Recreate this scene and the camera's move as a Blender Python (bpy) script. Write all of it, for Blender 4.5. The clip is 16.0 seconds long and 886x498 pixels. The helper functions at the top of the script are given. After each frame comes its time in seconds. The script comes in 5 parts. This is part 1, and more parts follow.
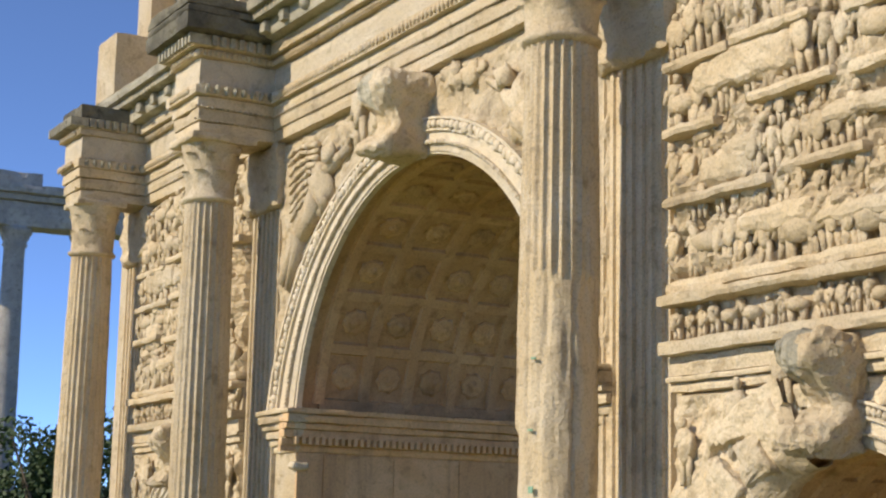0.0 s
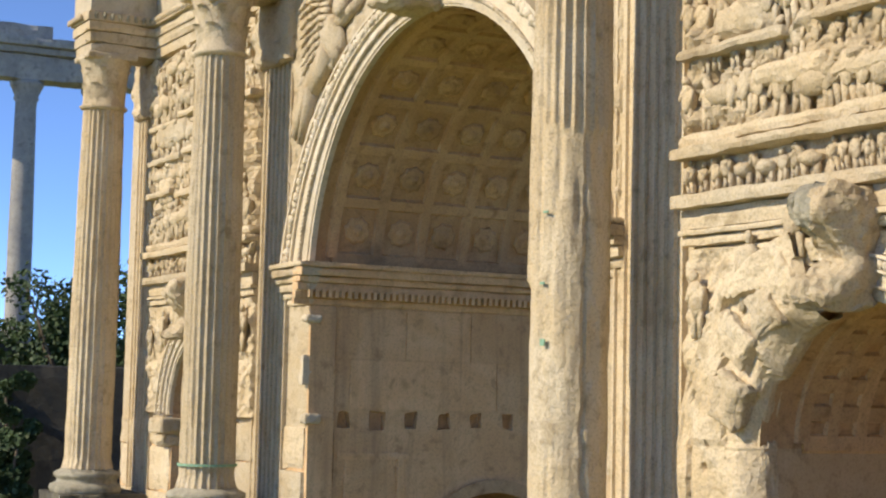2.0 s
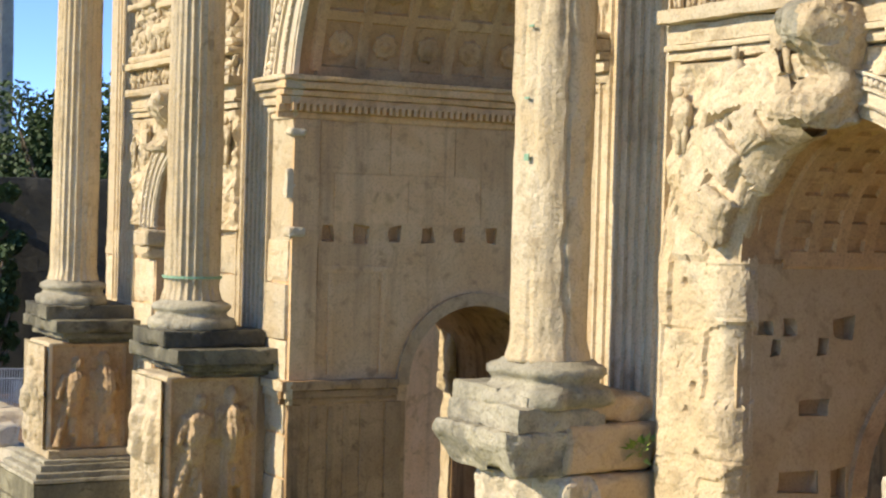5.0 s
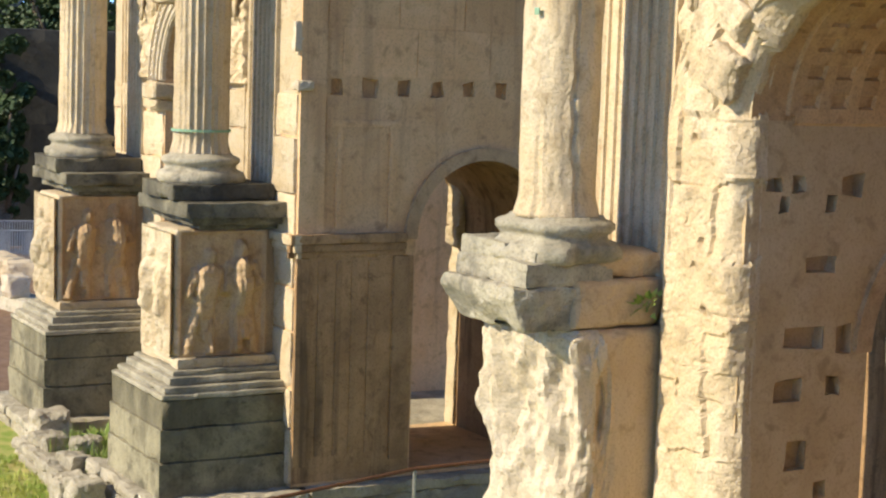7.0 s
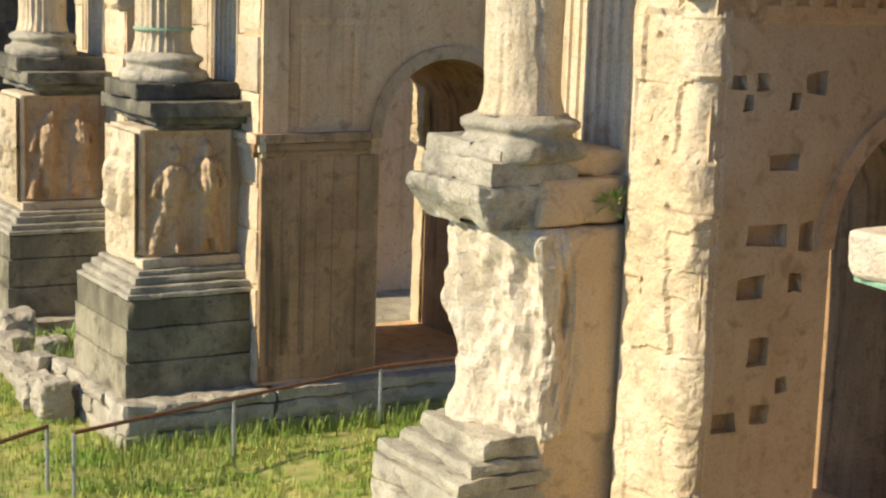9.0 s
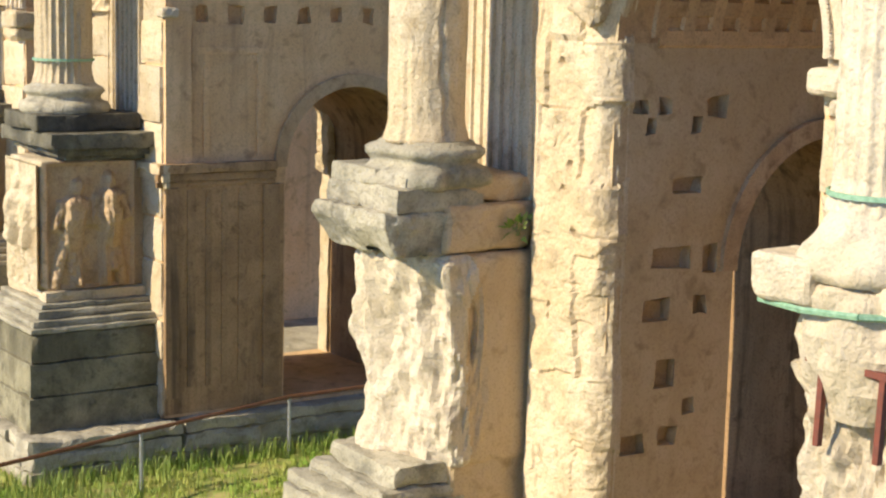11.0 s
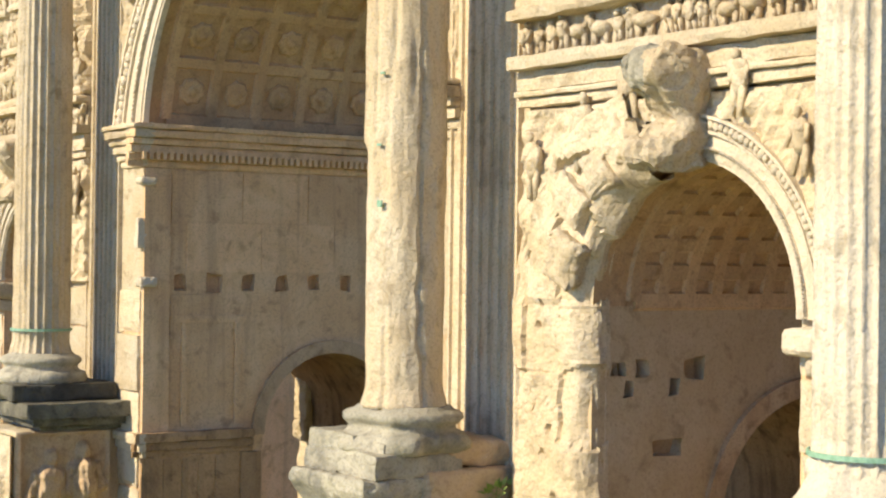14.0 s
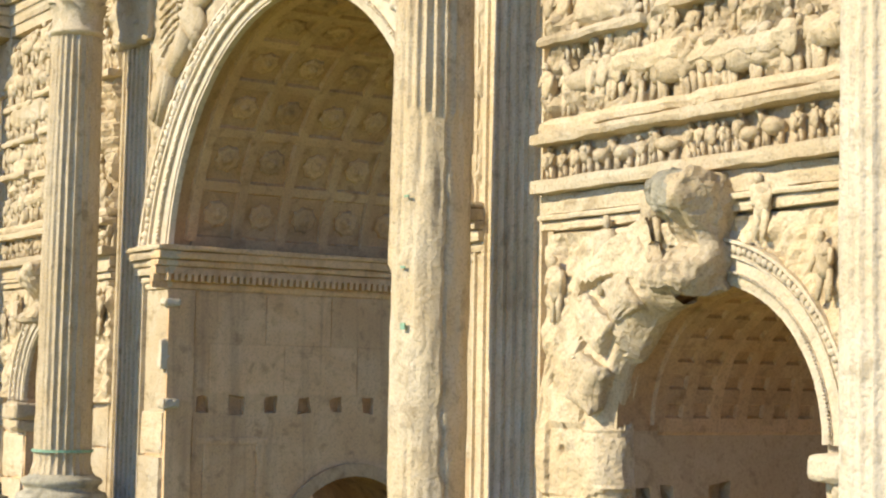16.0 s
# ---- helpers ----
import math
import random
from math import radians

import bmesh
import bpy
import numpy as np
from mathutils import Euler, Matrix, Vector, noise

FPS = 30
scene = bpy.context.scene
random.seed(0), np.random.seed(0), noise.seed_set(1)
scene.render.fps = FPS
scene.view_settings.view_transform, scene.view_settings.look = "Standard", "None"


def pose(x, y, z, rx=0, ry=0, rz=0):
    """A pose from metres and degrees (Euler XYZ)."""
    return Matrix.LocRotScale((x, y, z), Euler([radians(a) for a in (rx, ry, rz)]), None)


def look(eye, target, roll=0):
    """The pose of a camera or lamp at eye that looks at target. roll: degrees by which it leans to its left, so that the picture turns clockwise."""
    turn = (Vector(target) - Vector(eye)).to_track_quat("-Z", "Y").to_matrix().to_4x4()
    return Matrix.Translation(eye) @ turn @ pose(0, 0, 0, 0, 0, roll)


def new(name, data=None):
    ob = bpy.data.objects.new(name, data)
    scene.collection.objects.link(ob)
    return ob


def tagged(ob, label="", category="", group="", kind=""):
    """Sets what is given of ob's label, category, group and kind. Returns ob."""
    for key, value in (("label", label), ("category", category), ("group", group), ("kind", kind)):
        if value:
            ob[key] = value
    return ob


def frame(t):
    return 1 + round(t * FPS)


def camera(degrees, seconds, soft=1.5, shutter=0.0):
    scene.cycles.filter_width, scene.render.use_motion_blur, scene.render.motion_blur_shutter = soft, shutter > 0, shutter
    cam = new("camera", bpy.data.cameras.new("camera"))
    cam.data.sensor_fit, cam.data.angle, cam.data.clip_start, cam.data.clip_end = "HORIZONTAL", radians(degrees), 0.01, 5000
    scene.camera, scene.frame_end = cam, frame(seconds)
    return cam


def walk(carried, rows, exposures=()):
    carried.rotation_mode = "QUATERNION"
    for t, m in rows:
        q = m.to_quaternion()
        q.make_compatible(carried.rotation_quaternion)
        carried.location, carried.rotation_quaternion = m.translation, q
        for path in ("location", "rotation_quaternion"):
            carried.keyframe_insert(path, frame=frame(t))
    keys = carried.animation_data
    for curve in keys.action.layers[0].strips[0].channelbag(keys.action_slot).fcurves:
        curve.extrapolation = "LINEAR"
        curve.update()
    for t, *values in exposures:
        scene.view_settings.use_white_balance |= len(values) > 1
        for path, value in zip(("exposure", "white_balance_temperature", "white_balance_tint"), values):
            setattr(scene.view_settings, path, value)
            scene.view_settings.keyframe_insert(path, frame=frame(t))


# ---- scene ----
cam = camera(29.77, 16.0, soft=2.25)
EYE = (18.8, -9.1, 6.4)
ROWS = [
    (0.0, 100.044, -1.184, 60.630),
    (0.5, 98.860, -1.358, 60.800),
    (1.0, 97.387, -1.287, 60.944),
    (1.5, 96.119, -1.215, 61.121),
    (2.0, 95.010, -1.232, 61.058),
    (2.5, 94.267, -1.386, 60.981),
    (3.0, 92.736, -1.514, 60.830),
    (3.5, 91.285, -1.565, 60.788),
    (4.0, 90.395, -1.636, 60.716),
    (6.5, 85.147, -1.660, 60.657),
    (7.0, 83.652, -1.873, 60.837),
    (7.5, 82.182, -1.905, 60.657),
    (8.0, 81.526, -2.080, 60.733),
    (8.5, 80.687, -1.865, 60.295),
    (11.0, 81.244, -1.388, 56.308),
    (11.5, 82.979, -1.096, 55.343),
    (12.0, 84.350, -1.250, 55.313),
    (12.5, 86.363, -1.113, 54.972),
    (13.0, 88.251, -0.731, 55.217),
    (13.5, 89.535, -0.535, 55.359),
    (14.0, 90.348, -0.721, 55.488),
    (14.5, 91.198, -0.580, 55.608),
    (15.0, 92.446, -0.821, 55.839),
    (15.5, 93.224, -0.785, 56.029),
    (16.0, 94.552, -1.033, 56.271),
]
EXPOSURES = [(0.0, 0.16, 6700, 13), (4.0, 0.48, 6900, 11), (8.5, 0.68, 6950, 11), (11.0, 0.70, 6950, 11), (13.0, 0.70, 6950, 11), (16.0, 0.60, 6900, 9)]
walk(cam, [(t, pose(*EYE, rx, ry, rz)) for t, rx, ry, rz in ROWS], EXPOSURES)

# ---- light ----
SUN_AZ = radians(188.0)   # compass angle of the sun in the plan: 0 is +y, 90 is +x
SUN_EL = radians(32.0)
world = bpy.data.worlds.new("sky")
scene.world = world
world.use_nodes = True
wn = world.node_tree.nodes
sky = wn.new("ShaderNodeTexSky")
sky.sky_type = "NISHITA"
sky.sun_disc = False
sky.sun_elevation = SUN_EL
sky.sun_rotation = SUN_AZ
sky.altitude = 9000
sky.air_density = 1.0
sky.dust_density = 0.0
sky.ozone_density = 4.5
wn["Background"].inputs["Strength"].default_value = 0.25
world.node_tree.links.new(sky.outputs[0], wn["Background"].inputs["Color"])
sun = new("sun", bpy.data.lights.new("sun", "SUN"))
sun.data.energy = 4.25
sun.data.angle = radians(0.6)
sun.data.color = (1.0, 0.90, 0.69)
toward = Vector((math.sin(SUN_AZ) * math.cos(SUN_EL), math.cos(SUN_AZ) * math.cos(SUN_EL), math.sin(SUN_EL)))
sun.matrix_world = look(toward * 60, (0, 0, 0))


# ---- materials ----
def stone(name, a, b, dark, amount=0.5, rough=0.85, bump=0.85, streak=0.0, grain=1.0, depth=0.45):
    """Weathered stone: two base tones, dark crust in patches, optional rain streaks, fine relief."""
    m = bpy.data.materials.new(name)
    m.use_nodes = True
    nt = m.node_tree
    n, ln = nt.nodes, nt.links.new
    bs = n["Principled BSDF"]
    bs.inputs["Roughness"].default_value = rough
    bs.inputs["Specular IOR Level"].default_value = 0.25
    geo = n.new("ShaderNodeNewGeometry")
    info = n.new("ShaderNodeObjectInfo")

    def noise_tex(scale, detail=5.0, stretch=(1, 1, 1), dist=0.0):
        mp = n.new("ShaderNodeMapping")
        mp.inputs["Scale"].default_value = stretch
        ln(geo.outputs["Position"], mp.inputs["Vector"])
        t = n.new("ShaderNodeTexNoise")
        t.inputs["Scale"].default_value = scale
        t.inputs["Detail"].default_value = detail
        t.inputs["Roughness"].default_value = 0.62
        t.inputs["Distortion"].default_value = dist
        ln(mp.outputs[0], t.inputs["Vector"])
        return t

    def ramp(src, p0, p1):
        r = n.new("ShaderNodeMapRange")
        r.inputs["From Min"].default_value, r.inputs["From Max"].default_value = p0, p1
        r.interpolation_type = "SMOOTHSTEP"
        ln(src, r.inputs["Value"])
        return r.outputs[0]

    def mix(f, c1, c2, kind="MIX"):
        x = n.new("ShaderNodeMix")
        x.data_type, x.blend_type = "RGBA", kind
        for sock, v in ((x.inputs[0], f), (x.inputs[6], c1), (x.inputs[7], c2)):
            if isinstance(v, bpy.types.NodeSocket):
                ln(v, sock)
            elif isinstance(v, (int, float)):
                sock.default_value = v
            else:
                sock.default_value = (*v, 1)
        return x.outputs[2]

    big = noise_tex(0.9, 4, dist=0.6)
    mid = noise_tex(4.5 * grain, 6, dist=0.4)
    fine = noise_tex(38 * grain, 5)
    col = mix(ramp(big.outputs[0], 0.35, 0.65), a, b)
    col = mix(ramp(mid.outputs[0], 0.52, 0.72), col, [0.72 * x for x in a])
    pit = ramp(fine.outputs[0], 0.36, 0.5)
    col = mix(pit, mix(0.35, col, dark), col)
    patch = noise_tex(1.3, 8, dist=0.25)
    col = mix(ramp(patch.outputs[0], 0.66 - 0.3 * amount, 0.84 - 0.25 * amount), col, mix(depth, col, dark))
    if streak:
        st = noise_tex(3.2, 6, (1.1, 1.1, 0.06), 0.5)
        mul = n.new("ShaderNodeMath")
        mul.operation = "MULTIPLY"
        mul.inputs[1].default_value = streak
        ln(ramp(st.outputs[0], 0.46, 0.72), mul.inputs[0])
        col = mix(mul.outputs[0], col, dark)
    rnd = n.new("ShaderNodeMapRange")
    rnd.inputs["To Min"].default_value, rnd.inputs["To Max"].default_value = 0.86, 1.1
    ln(info.outputs["Random"], rnd.inputs["Value"])
    hs = n.new("ShaderNodeHueSaturation")
    ln(rnd.outputs[0], hs.inputs["Value"])
    ln(col, hs.inputs["Color"])
    ln(hs.outputs[0], bs.inputs["Base Color"])
    b1 = n.new("ShaderNodeBump")
    b1.inputs["Strength"].default_value, b1.inputs["Distance"].default_value = bump, 0.05
    ln(mid.outputs[0], b1.inputs["Height"])
    coarse = noise_tex(13 * grain, 6, dist=0.8)
    b3 = n.new("ShaderNodeBump")
    b3.inputs["Strength"].default_value, b3.inputs["Distance"].default_value = bump * 0.8, 0.03
    ln(coarse.outputs[0], b3.inputs["Height"])
    ln(b1.outputs[0], b3.inputs["Normal"])
    b2 = n.new("ShaderNodeBump")
    b2.inputs["Strength"].default_value, b2.inputs["Distance"].default_value = bump * 0.8, 0.012
    ln(fine.outputs[0], b2.inputs["Height"])
    ln(b3.outputs[0], b2.inputs["Normal"])
    ln(b2.outputs[0], bs.inputs["Normal"])
    return m


def plain(name, c1, c2, scale=8.0, rough=0.6, metal=0.0, bump=0.2):
    m = bpy.data.materials.new(name)
    m.use_nodes = True
    n, ln = m.node_tree.nodes, m.node_tree.links.new
    bs = n["Principled BSDF"]
    bs.inputs["Roughness"].default_value, bs.inputs["Metallic"].default_value = rough, metal
    bs.inputs["Specular IOR Level"].default_value = 0.3
    geo, tex, mx = n.new("ShaderNodeNewGeometry"), n.new("ShaderNodeTexNoise"), n.new("ShaderNodeMix")
    tex.inputs["Scale"].default_value, tex.inputs["Detail"].default_value = scale, 6
    mx.data_type = "RGBA"
    mx.inputs[6].default_value, mx.inputs[7].default_value = (*c1, 1), (*c2, 1)
    ln(geo.outputs["Position"], tex.inputs["Vector"])
    rg = n.new("ShaderNodeMapRange")
    rg.inputs["From Min"].default_value, rg.inputs["From Max"].default_value = 0.35, 0.65
    ln(tex.outputs[0], rg.inputs["Value"])
    ln(rg.outputs[0], mx.inputs[0])
    ln(mx.outputs[2], bs.inputs["Base Color"])
    bp = n.new("ShaderNodeBump")
    bp.inputs["Strength"].default_value, bp.inputs["Distance"].default_value = bump, 0.02
    ln(tex.outputs[0], bp.inputs["Height"])
    ln(bp.outputs[0], bs.inputs["Normal"])
    return m


WARM = stone("warm_marble", (0.57, 0.45, 0.285), (0.63, 0.53, 0.375), (0.22, 0.165, 0.115), 0.35)
PALE = stone("pale_marble", (0.62, 0.52, 0.37), (0.68, 0.59, 0.45), (0.28, 0.25, 0.20), 0.35)
BROWN = stone("brown_patina_marble", (0.69, 0.445, 0.235), (0.75, 0.52, 0.30), (0.24, 0.155, 0.10), 0.25, streak=0.4, bump=0.35, depth=0.35)
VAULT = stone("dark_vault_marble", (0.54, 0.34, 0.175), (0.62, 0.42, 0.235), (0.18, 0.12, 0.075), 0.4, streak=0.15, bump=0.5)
# stain colour of the lower passage wall, also painted shade in the door reveals
UMBER = stone("umber_stain_and_shade_marble", (0.33, 0.20, 0.10), (0.45, 0.285, 0.15), (0.09, 0.06, 0.037), 0.4, streak=0.85, bump=0.3)
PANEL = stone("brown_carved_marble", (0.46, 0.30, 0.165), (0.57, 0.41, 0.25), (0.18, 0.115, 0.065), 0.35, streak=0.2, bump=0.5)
SAND = stone("ochre_marble", (0.565, 0.41, 0.235), (0.62, 0.47, 0.295), (0.32, 0.21, 0.12), 0.25, bump=0.4, depth=0.3, streak=0.15)
GREY = stone("grey_weathered_marble", (0.35, 0.32, 0.24), (0.51, 0.46, 0.345), (0.10, 0.097, 0.08), 0.6, depth=0.65)
CRUST = stone("black_crusted_marble", (0.17, 0.152, 0.10), (0.33, 0.30, 0.20), (0.06, 0.055, 0.037), 0.6, streak=0.35, depth=0.6, bump=0.5)
SOOT = stone("sooty_marble", (0.11, 0.10, 0.073), (0.23, 0.21, 0.15), (0.045, 0.042, 0.036), 0.7, depth=0.6)
RUBBLE = stone("foundation_stone", (0.36, 0.32, 0.24), (0.52, 0.47, 0.36), (0.12, 0.11, 0.08), 0.6)
FAR_STONE = stone("far_temple_stone", (0.30, 0.29, 0.28), (0.40, 0.38, 0.35), (0.09, 0.09, 0.09), 0.45)
TUFA = stone("dark_tufa", (0.035, 0.034, 0.029), (0.06, 0.055, 0.044), (0.02, 0.02, 0.016), 0.5)
GRASS_GROUND = plain("turf", (0.20, 0.28, 0.05), (0.44, 0.38, 0.15), 3.0, 0.95)
BLADE = plain("grass_blade", (0.20, 0.34, 0.045), (0.50, 0.49, 0.14), 1.2, 0.7)
WEED = plain("weed_leaf", (0.14, 0.23, 0.04), (0.32, 0.38, 0.10), 9, 0.6)
LEAF = plain("tree_leaf", (0.025, 0.05, 0.018), (0.055, 0.09, 0.03), 2.0, 0.6)
BARK = plain("bark", (0.10, 0.075, 0.05), (0.18, 0.14, 0.10), 14, 0.9)
RUST = plain("rusty_steel", (0.16, 0.07, 0.035), (0.28, 0.13, 0.06), 30, 0.75, 0.3)
GALV = plain("galvanised_steel", (0.30, 0.31, 0.31), (0.42, 0.43, 0.43), 20, 0.5, 0.6)
RED_IRON = plain("red_primer_iron", (0.20, 0.06, 0.04), (0.14, 0.05, 0.035), 22, 0.6)
GREEN_STRAP = plain("green_strap", (0.17, 0.31, 0.20), (0.28, 0.45, 0.31), 25, 0.55)
EARTH = plain("bare_earth", (0.17, 0.105, 0.065), (0.23, 0.15, 0.10), 5, 0.95)


# ---- mesh helpers ----
def mesh_ob(name, verts, faces, material, parent=None, label="", smooth=False, at=None):
    me = bpy.data.meshes.new(name)
    me.from_pydata([tuple(v) for v in verts], [], [tuple(int(i) for i in f) for f in faces])
    me.materials.append(material)
    if smooth:
        me.polygons.foreach_set("use_smooth", [True] * len(me.polygons))
    me.update()
    ob = new(name, me)
    if parent is not None:
        ob.parent = parent
    if at is not None:
        ob.matrix_basis = at
    return tagged(ob, label) if label else ob


def empty(name, x, y, z, label, category, group="", kind=""):
    ob = new(name)
    ob.location = (x, y, z)
    return tagged(ob, label, category, group, kind)


class Build:
    """Collects vertices and faces of one mesh."""

    def __init__(self):
        self.v, self.f = [], []

    def add(self, verts, faces):
        k = len(self.v)
        self.v.extend([tuple(p) for p in verts])
        self.f.extend([[i + k for i in f] for f in faces])

    def box(self, x0, x1, y0, y1, z0, z1):
        self.add([(x, y, z) for x in (x0, x1) for y in (y0, y1) for z in (z0, z1)],
                 [(0, 1, 3, 2), (4, 6, 7, 5), (0, 4, 5, 1), (2, 3, 7, 6), (0, 2, 6, 4), (1, 5, 7, 3)])

    def tube(self, p, q, r0, r1=None, n=8):
        p, q = Vector(p), Vector(q)
        r1 = r0 if r1 is None else r1
        w = (q - p).normalized()
        u = w.orthogonal().normalized()
        s = w.cross(u)
        vs = []
        for c, r in ((p, r0), (q, r1)):
            for i in range(n):
                a = 2 * math.pi * i / n
                vs.append(c + u * (r * math.cos(a)) + s * (r * math.sin(a)))
        fs = [(i, (i + 1) % n, n + (i + 1) % n, n + i) for i in range(n)]
        fs += [tuple(range(n - 1, -1, -1)), tuple(range(n, 2 * n))]
        self.add(vs, fs)

    def blob(self, c, r, n=6, m=5, squash=(1, 1, 1), seed=0, amp=0.0):
        vs, fs = [], []
        for j in range(m + 1):
            ph = math.pi * j / m
            for i in range(n):
                th = 2 * math.pi * i / n
                d = Vector((math.sin(ph) * math.cos(th), math.sin(ph) * math.sin(th), math.cos(ph)))
                k = r * (1 + amp * noise.noise(d * 1.7 + Vector((seed, seed * 0.7, 0))))
                vs.append((c[0] + d.x * k * squash[0], c[1] + d.y * k * squash[1], c[2] + d.z * k * squash[2]))
        for j in range(m):
            for i in range(n):
                fs.append((j * n + i, (j + 1) * n + i, (j + 1) * n + (i + 1) % n, j * n + (i + 1) % n))
        self.add(vs, fs)

    def ob(self, name, material, parent=None, label="", smooth=False, at=None):
        return mesh_ob(name, self.v, self.f, material, parent, label, smooth, at)


def rough_block(sx, sy, sz, step=0.12, edge=0.03, amp=0.01, seed=0, chip=0.0):
    """A worn block about the origin: edges rounded by an uneven radius, corners chipped, faces uneven."""
    n = [max(2, int(round(s / step))) for s in (sx, sy, sz)]
    n = [min(k, 52) for k in n]
    half = (sx / 2, sy / 2, sz / 2)
    index, vs, fs = {}, [], []

    def vert(i, j, k):
        key = (i, j, k)
        if key not in index:
            index[key] = len(vs)
            p = Vector((-half[0] + sx * i / n[0], -half[1] + sy * j / n[1], -half[2] + sz * k / n[2]))
            w = noise.noise(p * 2.3 + Vector((seed * 3.1, seed * 1.7, seed)))
            r = edge * (1 + 0.8 * w) + max(0.0, w - 0.1) * chip
            r = min(r, 0.95 * min(half))
            q = Vector([max(-half[a] + r, min(half[a] - r, p[a])) for a in range(3)])
            d = p - q
            if d.length > 1e-6:
                p = q + d.normalized() * min(d.length, r)
            if amp:
                p = p + noise.noise_vector(p * 3.7 + Vector((seed, seed * 2.3, 5))) * amp + noise.noise_vector(p * 10 + Vector((seed, 3, 5))) * amp * 0.5 + noise.noise_vector(p * 23 + Vector((seed, 7, 1))) * amp * 0.3
            vs.append(p)
        return index[key]

    for a, b, c in ((0, 1, 2), (1, 2, 0), (2, 0, 1)):
        for side in (0, n[c]):
            for i in range(n[a]):
                for j in range(n[b]):
                    quad = []
                    for di, dj in ((0, 0), (1, 0), (1, 1), (0, 1)):
                        t = [0, 0, 0]
                        t[a], t[b], t[c] = i + di, j + dj, side
                        quad.append(vert(*t))
                    fs.append(quad if side else quad[::-1])
    return vs, fs


def block(name, x0, x1, y0, y1, z0, z1, material, parent=None, label="", step=0.12, edge=0.03, amp=0.01, seed=0, chip=0.0, smooth=False):
    vs, fs = rough_block(x1 - x0, y1 - y0, z1 - z0, step, edge, amp, seed, chip)
    c = Vector(((x0 + x1) / 2, (y0 + y1) / 2, (z0 + z1) / 2))
    if parent is not None:
        c = c - parent.location if parent.type == "EMPTY" else c
    return mesh_ob(name, vs, fs, material, parent, label, smooth, Matrix.Translation(c))


def extruded(outline, axis, d0, d1):
    """A closed outline extruded along axis x or y between d0 and d1."""
    def put(p, d):
        return (d, p[0], p[1]) if axis == "x" else (p[0], d, p[1])
    n = len(outline)
    vs = [put(p, d0) for p in outline] + [put(p, d1) for p in outline]
    fs = [tuple(range(n)), tuple(range(2 * n - 1, n - 1, -1))]
    fs += [(i, n + i, n + (i + 1) % n, (i + 1) % n) for i in range(n)]
    return vs, fs


def arc(cx, cz, r, a0, a1, n):
    return [(cx + r * math.cos(a0 + (a1 - a0) * i / n), cz + r * math.sin(a0 + (a1 - a0) * i / n)) for i in range(n + 1)]


def fix_normals(ob):
    bm = bmesh.new()
    bm.from_mesh(ob.data)
    bmesh.ops.recalc_face_normals(bm, faces=bm.faces)
    bm.to_mesh(ob.data)
    bm.free()
    return ob


def cut(ob, boxes):
    """Cuts pits into a mesh, one box after another."""
    for bx in boxes:
        b = Build()
        b.box(*bx)
        b.v = [tuple(Vector(p) + Vector((0, rng.uniform(-0.035, 0.035), rng.uniform(-0.035, 0.035)))) for p in b.v]
        tool = fix_normals(b.ob("cutter", BROWN))
        md = ob.modifiers.new("pits", "BOOLEAN")
        md.operation, md.object, md.solver = "DIFFERENCE", tool, "EXACT"
        bpy.context.view_layer.update()
        me = bpy.data.meshes.new_from_object(ob.evaluated_get(bpy.context.evaluated_depsgraph_get()))
        ob.modifiers.clear()
        if len(me.polygons) >= len(ob.data.polygons):
            ob.data = me
        bpy.data.objects.remove(tool)
    return ob


# ---- plan of the arch ----
WALL_Y, BACK_Y = 1.0, 7.4
COLS = (-10.91, -4.91, 4.91, 10.90)
JAMB, SPRING, CROWN_C, CROWN_R = 3.57, 8.3, 7.87, 3.60     # central arch
SIDE_X, SIDE_C, SIDE_R = 7.95, 5.97, 1.33                  # side arches
END_L, END_R = -12.05, 11.9
TOP = 12.45
rng = random.Random(5)

# ---- ground ----
def ground_height(x, y):
    z = -0.65 + 0.08 * noise.noise(Vector((x * 0.5, y * 0.5, 0))) + 0.03 * noise.noise(Vector((x * 2.1, y * 2.1, 4)))
    near = max(0.0, min(1.0, (x - 11.5) / 4.0))
    z += near * near * (3 - 2 * near) * 5.7 * max(0.0, min(1.0, (-y - 3.0) / 4.0))
    far = max(0.0, min(1.0, (-6.5 - x) / 7.0))
    z += far * 0.4
    return z


def make_ground():
    xs = [-900, -300, -120, -70, -50] + [-40 + 1.2 * i for i in range(18)] + [-18 + 0.5 * i for i in range(90)] + [30, 40, 60, 120, 300, 900]
    ys = [-900, -300, -120, -60, -40, -30] + [-24 + 0.6 * i for i in range(58)] + [14, 20, 30, 45, 70, 120, 300, 900]
    vs = [(x, y, ground_height(x, y)) for x in xs for y in ys]
    m = len(ys)
    fs = [(i * m + j, (i + 1) * m + j, (i + 1) * m + j + 1, i * m + j + 1) for i in range(len(xs) - 1) for j in range(m - 1)]
    return tagged(mesh_ob("ground", vs, fs, GRASS_GROUND, smooth=True), "dry grassy ground sloping up to the terrace", "ground", kind="structure")


make_ground()

# ---- the arch ----
arch = empty("triumphal_arch", 0, 4, 0, "weathered warm marble Roman triumphal arch with three openings", "triumphal arch")
arch.location = (0, 0, 0)


